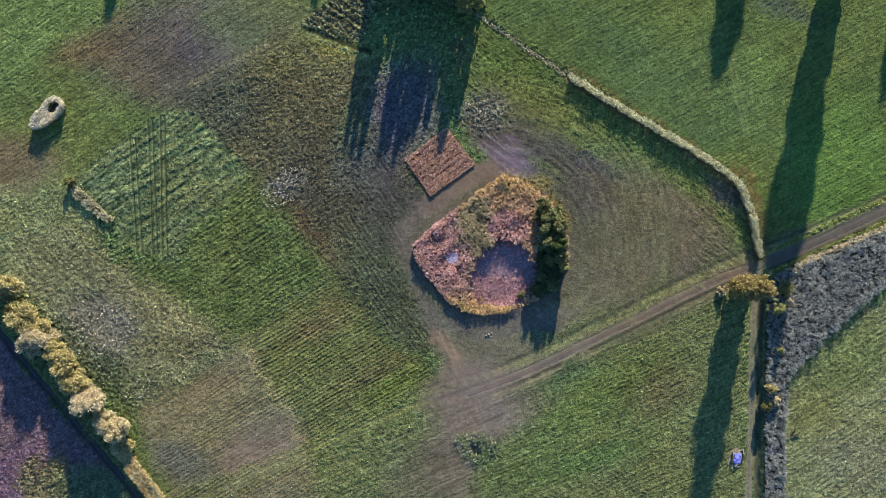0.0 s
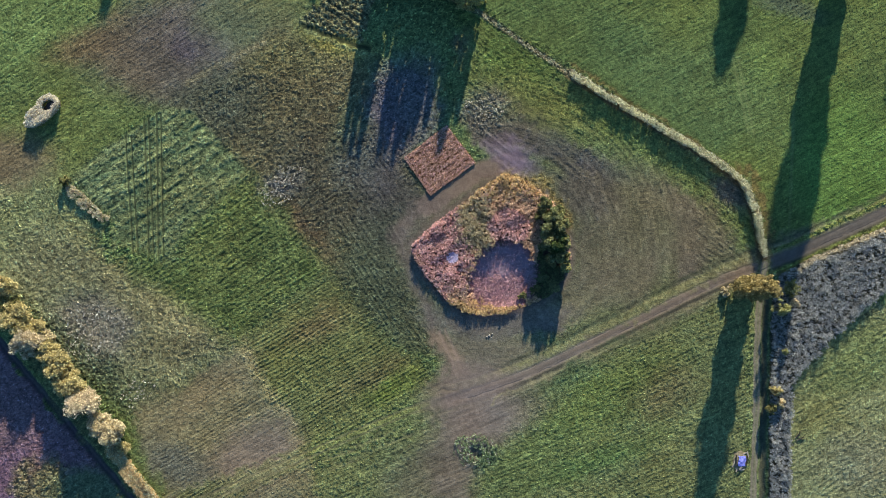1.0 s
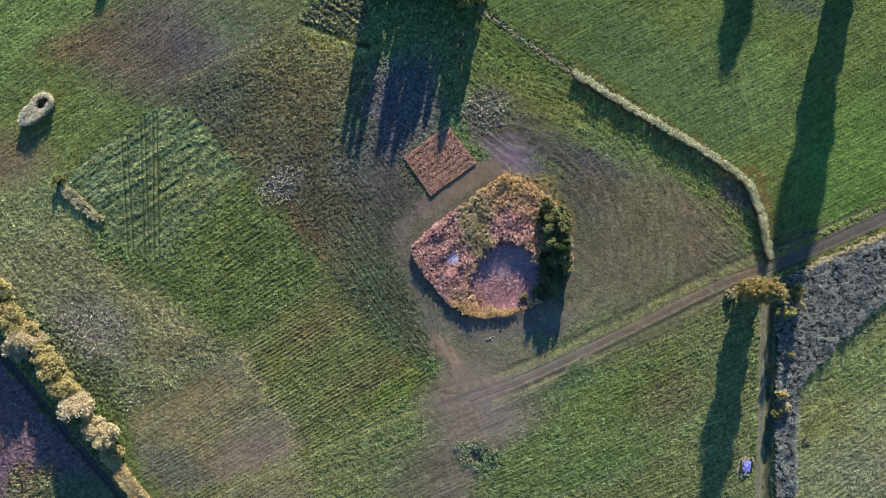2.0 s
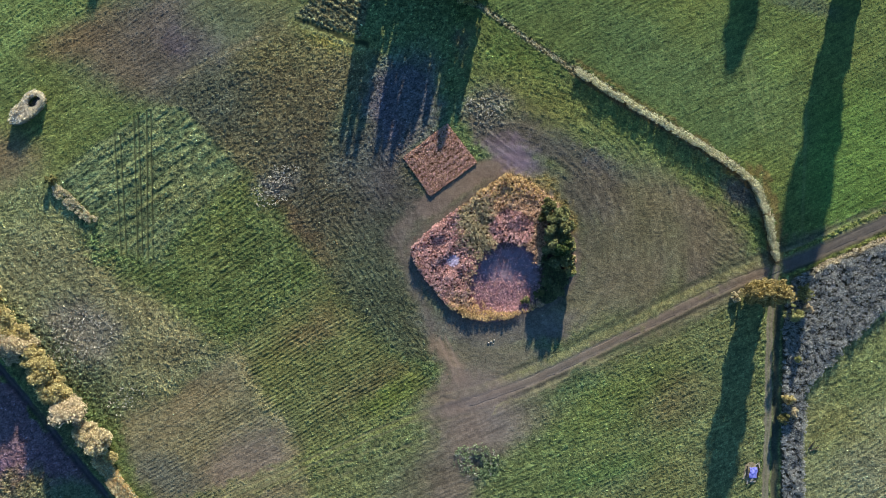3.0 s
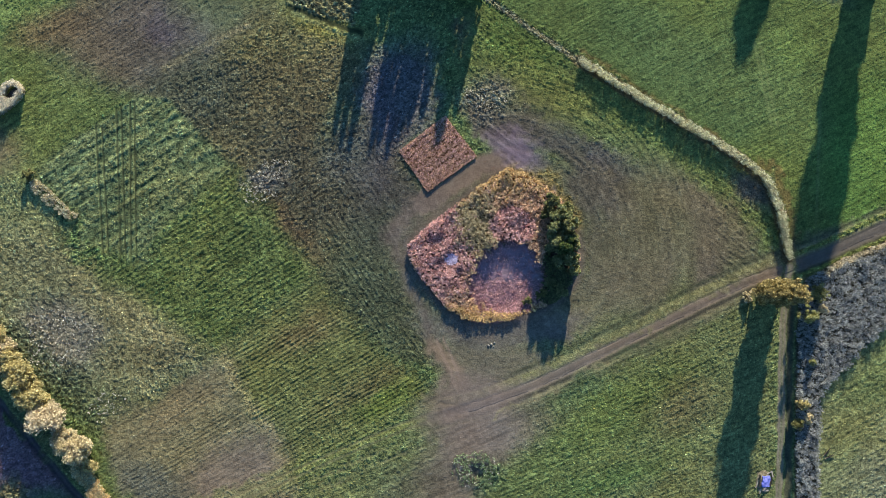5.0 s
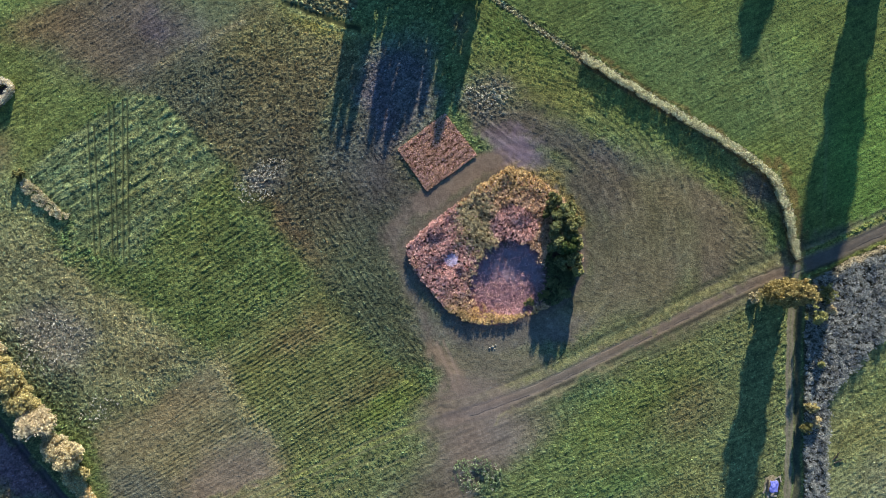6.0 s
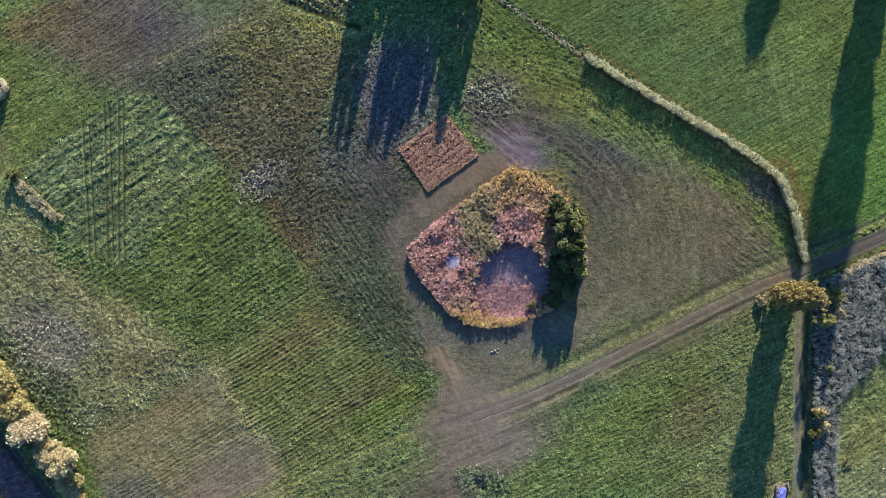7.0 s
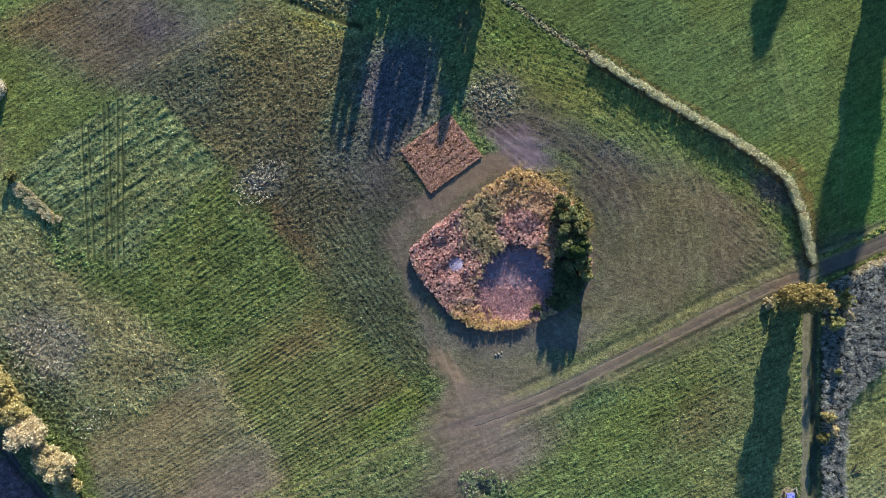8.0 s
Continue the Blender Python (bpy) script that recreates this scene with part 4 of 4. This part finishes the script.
def crown_mesh(name, radius, low, high, clumps, leaves, leaf, mat, shape="round"):
    """Leaf clumps on the shell of a crown, uneven, with gaps."""
    verts = []
    mid, half = (low + high) / 2, (high - low) / 2
    lobes = rng.normal(size=(9, 3))
    lobes /= np.linalg.norm(lobes, axis=1)[:, None]
    lobes *= rng.uniform(0.42, 0.74, (9, 1))
    swell = rng.uniform(0.28, 0.46, 9)
    boughs = [((k + rng.uniform(0, 1)) / 46, k * 2.4 + rng.uniform(-0.5, 0.5), rng.uniform(0.55, 1.08)) for k in range(46)]
    for _ in range(clumps):
        d = rng.normal(size=3)
        d /= np.linalg.norm(d)
        k = rng.integers(0, 9)
        c = (lobes[k] + d * swell[k] * rng.uniform(0.6, 1.05)) * np.array([radius, radius, half])
        if shape != "round":
            u, a = rng.uniform(0, 1), rng.uniform(0, 2 * math.pi)
            if shape == "cone":
                u = u ** 1.3
                rr = radius * (1 - u) ** 0.7 * rng.uniform(0.5, 1.05) + 0.1
            else:
                # tall crown: boughs of leaves, widest at two thirds of the height, rounded above
                k = rng.integers(0, len(boughs))
                u, a, f = boughs[k]
                low_wide = 0.9 if shape == "column" else 0.48
                wide = low_wide + (1 - low_wide) * u / 0.63 if u < 0.63 else math.sqrt(max(0.0, 1 - ((u - 0.63) / 0.39) ** 2))
                e = d * radius * rng.uniform(0.26, 0.44)
                rr = max(0.0, radius * wide * f - radius * 0.28)
                c = np.array([math.cos(a) * rr, math.sin(a) * rr, (u * 1.9 - 0.95) * half]) + e
                u = None
            if u is not None:
                c = np.array([math.cos(a) * rr, math.sin(a) * rr, (u * 2 - 1) * half])
        size = radius * (rng.uniform(0.13, 0.26) + 0.05 * (clumps > 200) if shape not in ("tall", "column") else rng.uniform(0.12, 0.2))
        p = rng.normal(size=(leaves, 3))
        p /= np.linalg.norm(p, axis=1)[:, None]
        p *= (rng.uniform(0.3, 1, (leaves, 1)) ** 0.5) * size * np.array([1, 1, 0.8])
        p += c
        u = rng.normal(size=(leaves, 3))
        u /= np.linalg.norm(u, axis=1)[:, None]
        w = np.cross(u, rng.normal(size=(leaves, 3)))
        w /= np.linalg.norm(w, axis=1)[:, None]
        s = leaf * rng.uniform(0.6, 1.3, (leaves, 1))
        verts.append(np.stack([p - u * s, p + w * s * 0.6, p + u * s, p - w * s * 0.6], 1))
    v = np.concatenate(verts).reshape(-1, 3)
    v[:, 2] += mid
    return mesh_of(name, v, np.arange(len(v)).reshape(-1, 4), [mat])


def tree(name, place, height, radius, mat, label, category="tree", low=0.25, clumps=60, leaves=60, leaf=0.28, shape="round", stems=1, turn=0.0, group="", deep=1.0):
    t = base(name, place[0], place[1], -float(hollow(np.array([place[0]]), np.array([place[1]]))[0]), turn)
    tagged(t, label, category, group)
    r = height * 0.022 + 0.03
    for k in range(stems):
        a = k * 2 * math.pi / stems + 0.4
        foot = (math.cos(a) * 0.25 * (stems > 1), math.sin(a) * 0.25 * (stems > 1), -0.15)
        top = (math.cos(a) * radius * 0.3 * (stems > 1), math.sin(a) * radius * 0.3 * (stems > 1), height * 0.8)
        part("trunk", limb(foot, top, r, r * 0.3, 8), BARK, t)
    for k in range(5):
        a, z = k * 1.256 + 0.3, height * (low + 0.08 + 0.09 * k)
        out = radius * 0.7
        part("branch", limb((0, 0, z * 0.85), (math.cos(a) * out, math.sin(a) * out, z + height * 0.12), r * 0.4, r * 0.1, 6), BARK, t)
    if shape in ("tall", "column"):
        for k in range(12):
            a, z = k * 2.4, height * (low + 0.03 + (0.8 - low) * k / 12)
            out = radius * rng.uniform(0.5, 0.8)
            part("branch", limb((0, 0, z), (math.cos(a) * out, math.sin(a) * out, z + height * 0.09), r * 0.35, r * 0.08, 6), BARK, t)
    crown = crown_mesh("crown", radius, height * low, height, clumps, leaves, leaf, mat, shape)
    crown.transform(Matrix.Diagonal((1.0, deep, 1.0, 1.0)))
    part_mesh("crown", crown, t)
    return t


LEAF_DARK = blade_material("leaf_dark_green", ((84, 89, 60), (168, 168, 114), (122, 128, 86)), 0.35, 0.25)
LEAF_YELLOW = blade_material("leaf_yellow", ((132, 124, 82), (224, 212, 152), (186, 172, 118)), 0.28, 0.3)
LEAF_CREAM = blade_material("leaf_cream", ((152, 138, 110), (236, 222, 188), (204, 188, 152)), 0.22, 0.3)
LEAF_TAN = blade_material("leaf_tan", ((152, 136, 102), (234, 216, 176), (196, 184, 144)), 0.28, 0.3)
LEAF_OLIVE = blade_material("leaf_olive", ((84, 84, 54), (164, 158, 100), (124, 122, 76)), 0.3, 0.3)
LEAF_AUTUMN = blade_material("leaf_autumn", ((106, 98, 62), (194, 178, 122), (152, 138, 90)), 0.35, 0.3)
LEAF_LIME = blade_material("leaf_lime", ((120, 122, 78), (206, 202, 140), (164, 163, 108)), 0.35, 0.4)
LEAF_PALE = blade_material("leaf_pale_olive", ((92, 94, 60), (180, 176, 118), (136, 136, 88)), 0.35, 0.25)
LEAF_GREEN = blade_material("leaf_green", ((56, 70, 38), (118, 130, 72), (86, 100, 52)), 0.3, 0.2)

# the autumn tree at the crossing
tree("autumn_tree", (77.4, -9.7), 13.6, 4.3, LEAF_AUTUMN, "tall golden-brown tree at the track crossing", low=0.02, clumps=600, leaves=80, leaf=0.2, shape="column", deep=0.74)
tree("verge_shrub", (72.6, -11.0), 1.6, 1.5, LEAF_TAN, "tan dry shrub beside the track", "shrub", low=0.05, clumps=30, leaves=50, leaf=0.16, stems=3)
# the willow row
for place, h, r, mat, label in (
        ((-111.7, -10.2), 6.0, 3.6, LEAF_YELLOW, "yellow willow bush in a field-edge row"),
        ((-107.6, -17.4), 6.5, 4.2, LEAF_YELLOW, "yellow willow bush in a field-edge row"),
        ((-104.7, -24.6), 6.5, 4.0, LEAF_CREAM, "pale cream willow with silvery leaves in a row"),
        ((-101.4, -22.4), 5.0, 2.8, LEAF_TAN, "tan bush in a field-edge row"),
        ((-97.3, -28.6), 6.0, 3.6, LEAF_YELLOW, "yellow-green willow bush in a field-edge row"),
        ((-93.8, -33.8), 6.0, 3.8, LEAF_YELLOW, "yellow-green willow bush in a field-edge row"),
        ((-89.5, -40.6), 7.5, 4.6, LEAF_CREAM, "pale cream willow with silvery leaves in a row"),
        ((-110.6, -14.0), 5.0, 3.0, LEAF_OLIVE, "olive-green bush in a field-edge row"),
        ((-103.7, -20.2), 4.2, 2.6, LEAF_YELLOW, "yellow willow bush in a field-edge row"),
        ((-100.5, -25.7), 4.8, 2.8, LEAF_YELLOW, "yellow bush in a field-edge row"),
        ((-92.4, -37.6), 5.0, 3.0, LEAF_TAN, "tan bush in a field-edge row"),
        ((-87.2, -43.6), 5.2, 2.8, LEAF_TAN, "tan willow bush in a field-edge row"),
        ((-82.8, -45.2), 4.4, 2.4, LEAF_TAN, "tan willow bush in a field-edge row"),
        ((-84.2, -46.0), 7.5, 4.2, LEAF_TAN, "tan autumn willow at the end of a row")):
    tree("willow", place, h, r * 1.12, mat, label, "willow", low=0.12, clumps=150, leaves=58, leaf=0.21, stems=3, turn=rng.uniform(0, 360), group="willow row")
for k, place in enumerate(((-114.6, -8.4), (-109.0, -15.2), (-105.2, -19.6), (-99.9, -26.4), (-97.9, -29.8), (-95.0, -31.4), (-94.6, -35.2), (-91.8, -36.6), (-90.4, -39.0),
                           (-86.4, -44.2), (-88.0, -46.4), (-82.4, -47.8), (-85.8, -48.6), (-81.4, -50.6), (-106.8, -22.2), (-112.6, -11.6))):
    tree("hedge_bush", place, 2.6 + 0.5 * (k % 4), 1.7 + 0.2 * (k % 3), (LEAF_TAN, LEAF_YELLOW)[k % 2], ("tan", "yellow")[k % 2] + " low bush between the field-edge willows",
         "bush", low=0.05, clumps=60, leaves=50, leaf=0.19, stems=3, turn=k * 47, group="hedge between the willows")
# the thicket in the marsh
for place, h, r, mat in (((26.0, 12.0), 3.6, 1.7, LEAF_PALE), ((25.2, 9.0), 4.2, 1.6, LEAF_OLIVE), ((27.6, 7.3), 7.2, 2.5, LEAF_DARK), ((30.4, 2.2), 6.6, 2.1, LEAF_PALE),
                         ((28.8, 9.6), 4.8, 1.9, LEAF_PALE), ((26.6, 4.2), 6.8, 2.4, LEAF_DARK), ((30.0, 5.4), 6.6, 2.2, LEAF_PALE), ((26.4, 1.2), 6.3, 2.2, LEAF_DARK),
                         ((28.8, 1.0), 7.6, 2.4, LEAF_GREEN), ((30.2, -1.8), 5.6, 1.9, LEAF_PALE), ((27.8, -2.6), 4.6, 1.8, LEAF_DARK), ((31.3, -4.6), 4.2, 1.3, LEAF_LIME)):
    tree("marsh_bush", place, h * 1.15, r * 1.1, mat, "leafy green bush in the marsh thicket", "bush", low=0.06, clumps=100, leaves=70, leaf=0.2, stems=3, turn=rng.uniform(0, 360), group="marsh thicket")
for place, h, r, mat, label in (((20.6, -12.0), 1.8, 1.2, LEAF_PALE, "small olive bush in the marsh"), ((25.7, -7.5), 2.2, 1.8, LEAF_DARK, "low dark bush in the marsh"),
                                ((28.4, -9.4), 2.2, 1.8, LEAF_DARK, "low dark bush in the marsh"), ((23.8, -10.4), 1.8, 1.5, LEAF_OLIVE, "low olive bush in the marsh")):
    tree("low_bush", place, h, r, mat, label, "bush", low=0.05, clumps=40, leaves=80, leaf=0.13, stems=3, turn=rng.uniform(0, 360))
# saplings in the grey reeds
for place, h, r, mat, label in (((85.5, -15.1), 5.6, 2.3, LEAF_LIME, "bright yellow-green sapling among grey reeds"),
                                ((88.4, -10.0), 5.4, 2.3, LEAF_PALE, "green sapling among grey reeds"),
                                ((89.0, -13.7), 4.2, 1.2, LEAF_CREAM, "pale sapling among grey reeds"),
                                ((87.2, -26.2), 3.0, 0.9, LEAF_LIME, "small yellow sapling among grey reeds"),
                                ((84.9, -35.8), 3.4, 1.7, LEAF_YELLOW, "yellow shrub in the reed ditch"),
                                ((83.7, -41.1), 3.0, 1.7, LEAF_OLIVE, "olive shrub in the reed ditch"),
                                ((86.3, -39.4), 2.4, 1.5, LEAF_TAN, "tan shrub in the reed ditch")):
    tree("sapling", place, h, r, mat, label, "sapling", low=0.15, clumps=60, leaves=80, leaf=0.14, stems=2, turn=rng.uniform(0, 360))
# northern row, whose shadows reach the plot
for place, h, r in (((-17.8, 68.8), 9.7, 1.7), ((-15.8, 69.1), 10.4, 1.8), ((-13.6, 68.8), 10.8, 1.7), ((-11.1, 68.8), 4.4, 1.3), ((-8.5, 68.8), 10.5, 1.9),
                    ((-6.8, 68.8), 10.2, 2.1), ((-4.4, 68.7), 11.0, 2.2),
                    ((-2.5, 68.4), 10.0, 2.2), ((-0.7, 67.8), 9.0, 2.1), ((1.8, 66.9), 8.2, 2.0), ((4.2, 66.0), 6.8, 1.8)):
    tree("spruce", place, h, r, LEAF_DARK, "dark green pointed spruce in a northern row", "spruce", low=0.03, clumps=150, leaves=64, leaf=0.3, shape="cone", turn=rng.uniform(0, 360), group="northern spruce row")
tree("larch", (6.2, 64.0), 9.4, 2.9, LEAF_LIME, "yellow-green pointed larch at the hedge end", "larch", low=0.03, clumps=170, leaves=70, leaf=0.24, shape="cone")
tree("larch", (9.0, 64.0), 7.4, 1.8, LEAF_LIME, "smaller yellow-green larch at the hedge end", "larch", low=0.03, clumps=110, leaves=70, leaf=0.24, shape="cone")
# trees outside the fields that throw the long shadows
tree("field_tree", (102.8, 75.5), 22.4, 5.6, LEAF_GREEN, "tall green tree beyond the north-east meadow", low=0.09, clumps=620, leaves=56, leaf=0.5, shape="tall")
tree("field_tree", (84.3, 113.9), 15.3, 4.1, LEAF_GREEN, "round-headed green tree beyond the north-east meadow", low=0.15, clumps=420, leaves=50, leaf=0.5, shape="tall")
tree("field_tree", (129.3, 108.0), 15.5, 4.8, LEAF_GREEN, "green tree beyond the north-east meadow", low=0.13, clumps=220, leaves=50, leaf=0.5, shape="tall")
tree("field_tree", (-77.0, 118.3), 12.9, 3.2, LEAF_GREEN, "green tree beyond the north-west meadow", low=0.13, clumps=220, leaves=50, leaf=0.5, shape="tall")
tree("field_tree", (-28.6, 94.7), 8.5, 2.3, LEAF_GREEN, "green tree beyond the rough plot", low=0.15, clumps=80, leaves=60, leaf=0.3)

# ---------- small things ----------
x, y = along([(-96.5, 15.5), (-93.6, 13.2), (-90.3, 9.9), (-86.2, 7.3)], 0.016, 1.4)
keep = value_noise(x, y, 1.1, 141) + 0.5 * value_noise(x, y, 0.5, 142) > -0.25
x, y = x[keep], y[keep]
reed_stand("brush_windrow", x, y, [REED_CREAM, REED_STRAW, REED_OLIVE], rng.integers(0, 3, len(x)), 1.0,
           "low windrow of dry cut brush at the crop edge", "brush pile", 0.35, 6, 6)
tree("crop_bush", (-97.0, 17.3), 1.8, 1.8, LEAF_OLIVE, "small olive bush at the crop edge", "bush", low=0.05, clumps=30, leaves=50, leaf=0.16, stems=3)


def pale_weeds(name, c, rx, ry, turn, count, label):
    x, y = scatter(c[0] - rx - ry, c[0] + rx + ry, c[1] - rx - ry, c[1] + rx + ry, count * 3)
    keep = oval(x, y, c, rx, ry, turn) + 2.5 * fbm(x, y, 3, 2, 77) < 0
    x, y = x[keep][:count], y[keep][:count]
    reed_stand(name, x, y, [REED_PALE, REED_GREY], (rng.uniform(0, 1, len(x)) < 0.5).astype(int), 0.4, label, "weeds", 0.22, 3, 3)


pale_weeds("pale_weeds", (-43.4, 15.0), 4.5, 3.0, 20, 160, "pale seeding weeds in the scrubby field")
pale_weeds("pale_weeds", (-39.4, 18.2), 2.8, 2.4, 20, 110, "pale seeding weeds in the scrubby field")
pale_weeds("pale_weeds", (10.5, 35.6), 5.0, 3.0, -20, 130, "pale seeding weeds north of the marsh")
pale_weeds("pale_weeds", (-90.6, -21.2), 8.5, 6.5, 30, 420, "pale seeding weeds in the west meadow")
pale_weeds("pale_weeds", (-78.8, -36.7), 4.5, 2.5, 20, 60, "pale seeding weeds in the west meadow")

# water in the marsh
mat, n, l, b = nodes("still_water", 0.06)
b.inputs["Base Color"].default_value = (0.02, 0.022, 0.025, 1)
b.inputs["Specular IOR Level"].default_value = 0.6
WATER = mat


def pool(name, c, rx, ry, turn, label, z=0.06):
    bm = bmesh.new()
    ring = []
    for k in range(28):
        a = k * 2 * math.pi / 28
        r = 1 + 0.22 * math.sin(a * 3 + c[0]) + 0.12 * math.sin(a * 5 + c[1])
        u, v = math.cos(a) * rx * r, math.sin(a) * ry * r
        t = radians(turn)
        ring.append(bm.verts.new((u * math.cos(t) - v * math.sin(t), u * math.sin(t) + v * math.cos(t), 0)))
    bm.faces.new(ring)
    top = bmesh.ops.extrude_face_region(bm, geom=bm.faces[:])
    for v in top["geom"]:
        if isinstance(v, bmesh.types.BMVert):
            v.co.z -= 0.3
    bmesh.ops.recalc_face_normals(bm, faces=bm.faces[:])
    me = bpy.data.meshes.new(name)
    bm.to_mesh(me)
    bm.free()
    me.materials.append(WATER)
    ob = new(name, me)
    ob.location = (c[0], c[1], z)
    return tagged(ob, label, "water", kind="structure")


pool("water_hole", (-101.1, 36.9), 1.7, 1.15, 38, "dark water hole inside a reed clump", 0.08)

# the tarpaulin heap beside the lane
TARP = grain_material("blue_tarpaulin", (112, 116, 188), (136, 140, 212), 1.2, 0.45, 0.4, 0.05)
DEBRIS = grain_material("debris", (92, 84, 64), (150, 138, 110), 2.0, 0.9, 0.8, 0.1)
WOOD = grain_material("grey_wood", (120, 112, 96), (176, 166, 146), 3.0, 0.85, 0.5, 0.02)
DARKWOOD = grain_material("dark_wood", (40, 38, 34), (66, 60, 54), 3.0, 0.85, 0.5, 0.02)
hx, hy = (76.4, -54.6)
heap = base("tarpaulin_heap", hx, hy, 0.0, -6)
tagged(heap, "low rubbish heap under a blue tarpaulin with loose boards", "rubbish heap")


def mound_top(x, y, w, d, h, seed):
    u, v = 2 * x / w, 2 * y / d
    return max(0, 1 - u * u - v * v) * h * (1 + 0.5 * noise.noise(Vector((u * 2.5 + seed, v * 2.5, seed)))) - 0.05


def mound(w, d, h, seed, cells=16):
    """A bumpy low mound, closed to the ground."""
    bm = bmesh.new()
    bmesh.ops.create_grid(bm, x_segments=cells, y_segments=cells, size=1)
    for v in bm.verts:
        x, y = v.co.x * w / 2, v.co.y * d / 2
        v.co = Vector((x, y, mound_top(x, y, w, d, h, seed)))
    return bm


def board(length, width, thick, m):
    bm = bmesh.new()
    bmesh.ops.create_cube(bm, size=1, matrix=m @ Matrix.Diagonal((length, width, thick, 1)))
    bmesh.ops.bevel(bm, geom=bm.edges[:], offset=thick * 0.15, segments=1, affect="EDGES")
    return bm


part("mound", mound(3.6, 5.6, 0.45, 3), DEBRIS, heap)
bm = bmesh.new()
bmesh.ops.create_grid(bm, x_segments=14, y_segments=14, size=1)
for v in bm.verts:
    wrinkle = 0.06 * noise.noise(Vector((v.co.x * 3, v.co.y * 3, 1.0)))
    v.co = Vector((v.co.x * 1.0 + 0.45 + 0.1 * math.sin(v.co.y * 4), v.co.y * 1.3 + 0.15 + 0.1 * math.sin(v.co.x * 3), 0.0))
    v.co.z = mound_top(v.co.x, v.co.y, 3.6, 5.6, 0.45, 3) + 0.12 + wrinkle
low = bmesh.ops.extrude_face_region(bm, geom=bm.faces[:])
for v in low["geom"]:
    if isinstance(v, bmesh.types.BMVert):
        v.co.z -= 0.03
part("tarpaulin", bm, TARP, heap, "wrinkled blue tarpaulin")
for ln, wd, x0, y0, z0, rz, mt in ((2.8, 0.35, -1.05, 0.2, 0.5, 92, DARKWOOD), (2.6, 0.3, 1.75, 0.3, 0.45, 86, DARKWOOD),
                                   (1.9, 0.3, -1.5, -0.8, 0.3, 70, WOOD), (1.6, 0.25, 1.2, 2.2, 0.3, 35, WOOD), (1.3, 0.3, 1.9, 1.9, 0.25, 110, WOOD),
                                   (1.4, 0.35, -0.6, -2.2, 0.25, 80, WOOD), (1.2, 0.3, 0.9, -2.1, 0.25, 15, WOOD), (1.0, 0.4, 0.2, -1.7, 0.38, 50, WOOD)):
    part("board", board(ln, wd, 0.06, pose(x0, y0, max(0.03, mound_top(x0, y0, 3.6, 5.6, 0.45, 3)) + z0 * 0.3, 3, 2, rz)), mt, heap)

# weeds round a hollow in the south meadow
WEED = blade_material("weed_green", ((82, 102, 64), (172, 188, 134), (124, 142, 96)), 0.4, 0.3)
cx, cy = (8.0, -51.5)
x, y = scatter(cx - 7, cx + 7, cy - 5, cy + 5, 700)
d = np.hypot((x - cx) / 1.35, y - cy) + 0.8 * fbm(x, y, 2.0, 2, 61)
keep = (d < 4.2) & (np.hypot((x - cx - 0.9) / 1.4, y - cy + 1.1) > 1.0) & (rng.uniform(0, 1, len(x)) < np.clip(1.5 - d / 4.0, 0.1, 1))
x, y = x[keep], y[keep]
reed_stand("tall_weeds", x, y, [WEED, REED_GREY], (rng.uniform(0, 1, len(x)) < 0.15).astype(int), 0.5,
           "ring of pale green tall weeds round a dark hollow", "weeds", 0.4, 6, 5)

# loose stones on the bare ground south of the marsh
STONE = grain_material("pale_stone", (122, 116, 102), (168, 162, 146), 2.5, 0.85, 0.6, 0.04)
for k, (x0, y0, r) in enumerate(((12.0, -22.3, 0.28), (12.7, -21.9, 0.2), (11.3, -22.6, 0.24), (12.5, -22.8, 0.17))):
    bm = bmesh.new()
    bmesh.ops.create_icosphere(bm, subdivisions=2, radius=r)
    for v in bm.verts:
        v.co *= 1 + 0.3 * noise.noise(v.co * (1.6 / r) + Vector((k * 5.0, 0, 0)))
        v.co.z *= 0.6
    me = bpy.data.meshes.new("stone")
    bm.to_mesh(me)
    bm.free()
    me.materials.append(STONE)
    stone = new("stone", me)
    stone.matrix_world = pose(x0, y0, r * 0.35, 0, 0, k * 70)
    tagged(stone, "pale grey field stone on bare earth", "stone", "loose stones")

# broken branches in the south-east meadow
for x0, y0, turn, length in ((91.5, -47.6, 52, 2.3), (92.2, -48.7, 24, 2.2)):
    branch = base("fallen_branch", x0, y0, 0.0, turn)
    tagged(branch, "dark broken tree branch lying in meadow grass", "branch", "broken branches")
    part("stem", limb((-length / 2, 0, 0.14), (length / 2, 0.05, 0.3), 0.16, 0.07, 8), DARKWOOD, branch)
    part("twig", limb((0.1, 0.0, 0.2), (0.75, 0.5, 0.5), 0.07, 0.03, 6), DARKWOOD, branch)
    part("twig", limb((-0.4, 0.0, 0.18), (0.1, -0.55, 0.4), 0.07, 0.03, 6), DARKWOOD, branch)
    part("broken_end", limb((-length / 2 - 0.12, 0, 0.13), (-length / 2, 0, 0.14), 0.12, 0.16, 8), WOOD, branch, "pale splintered wood")
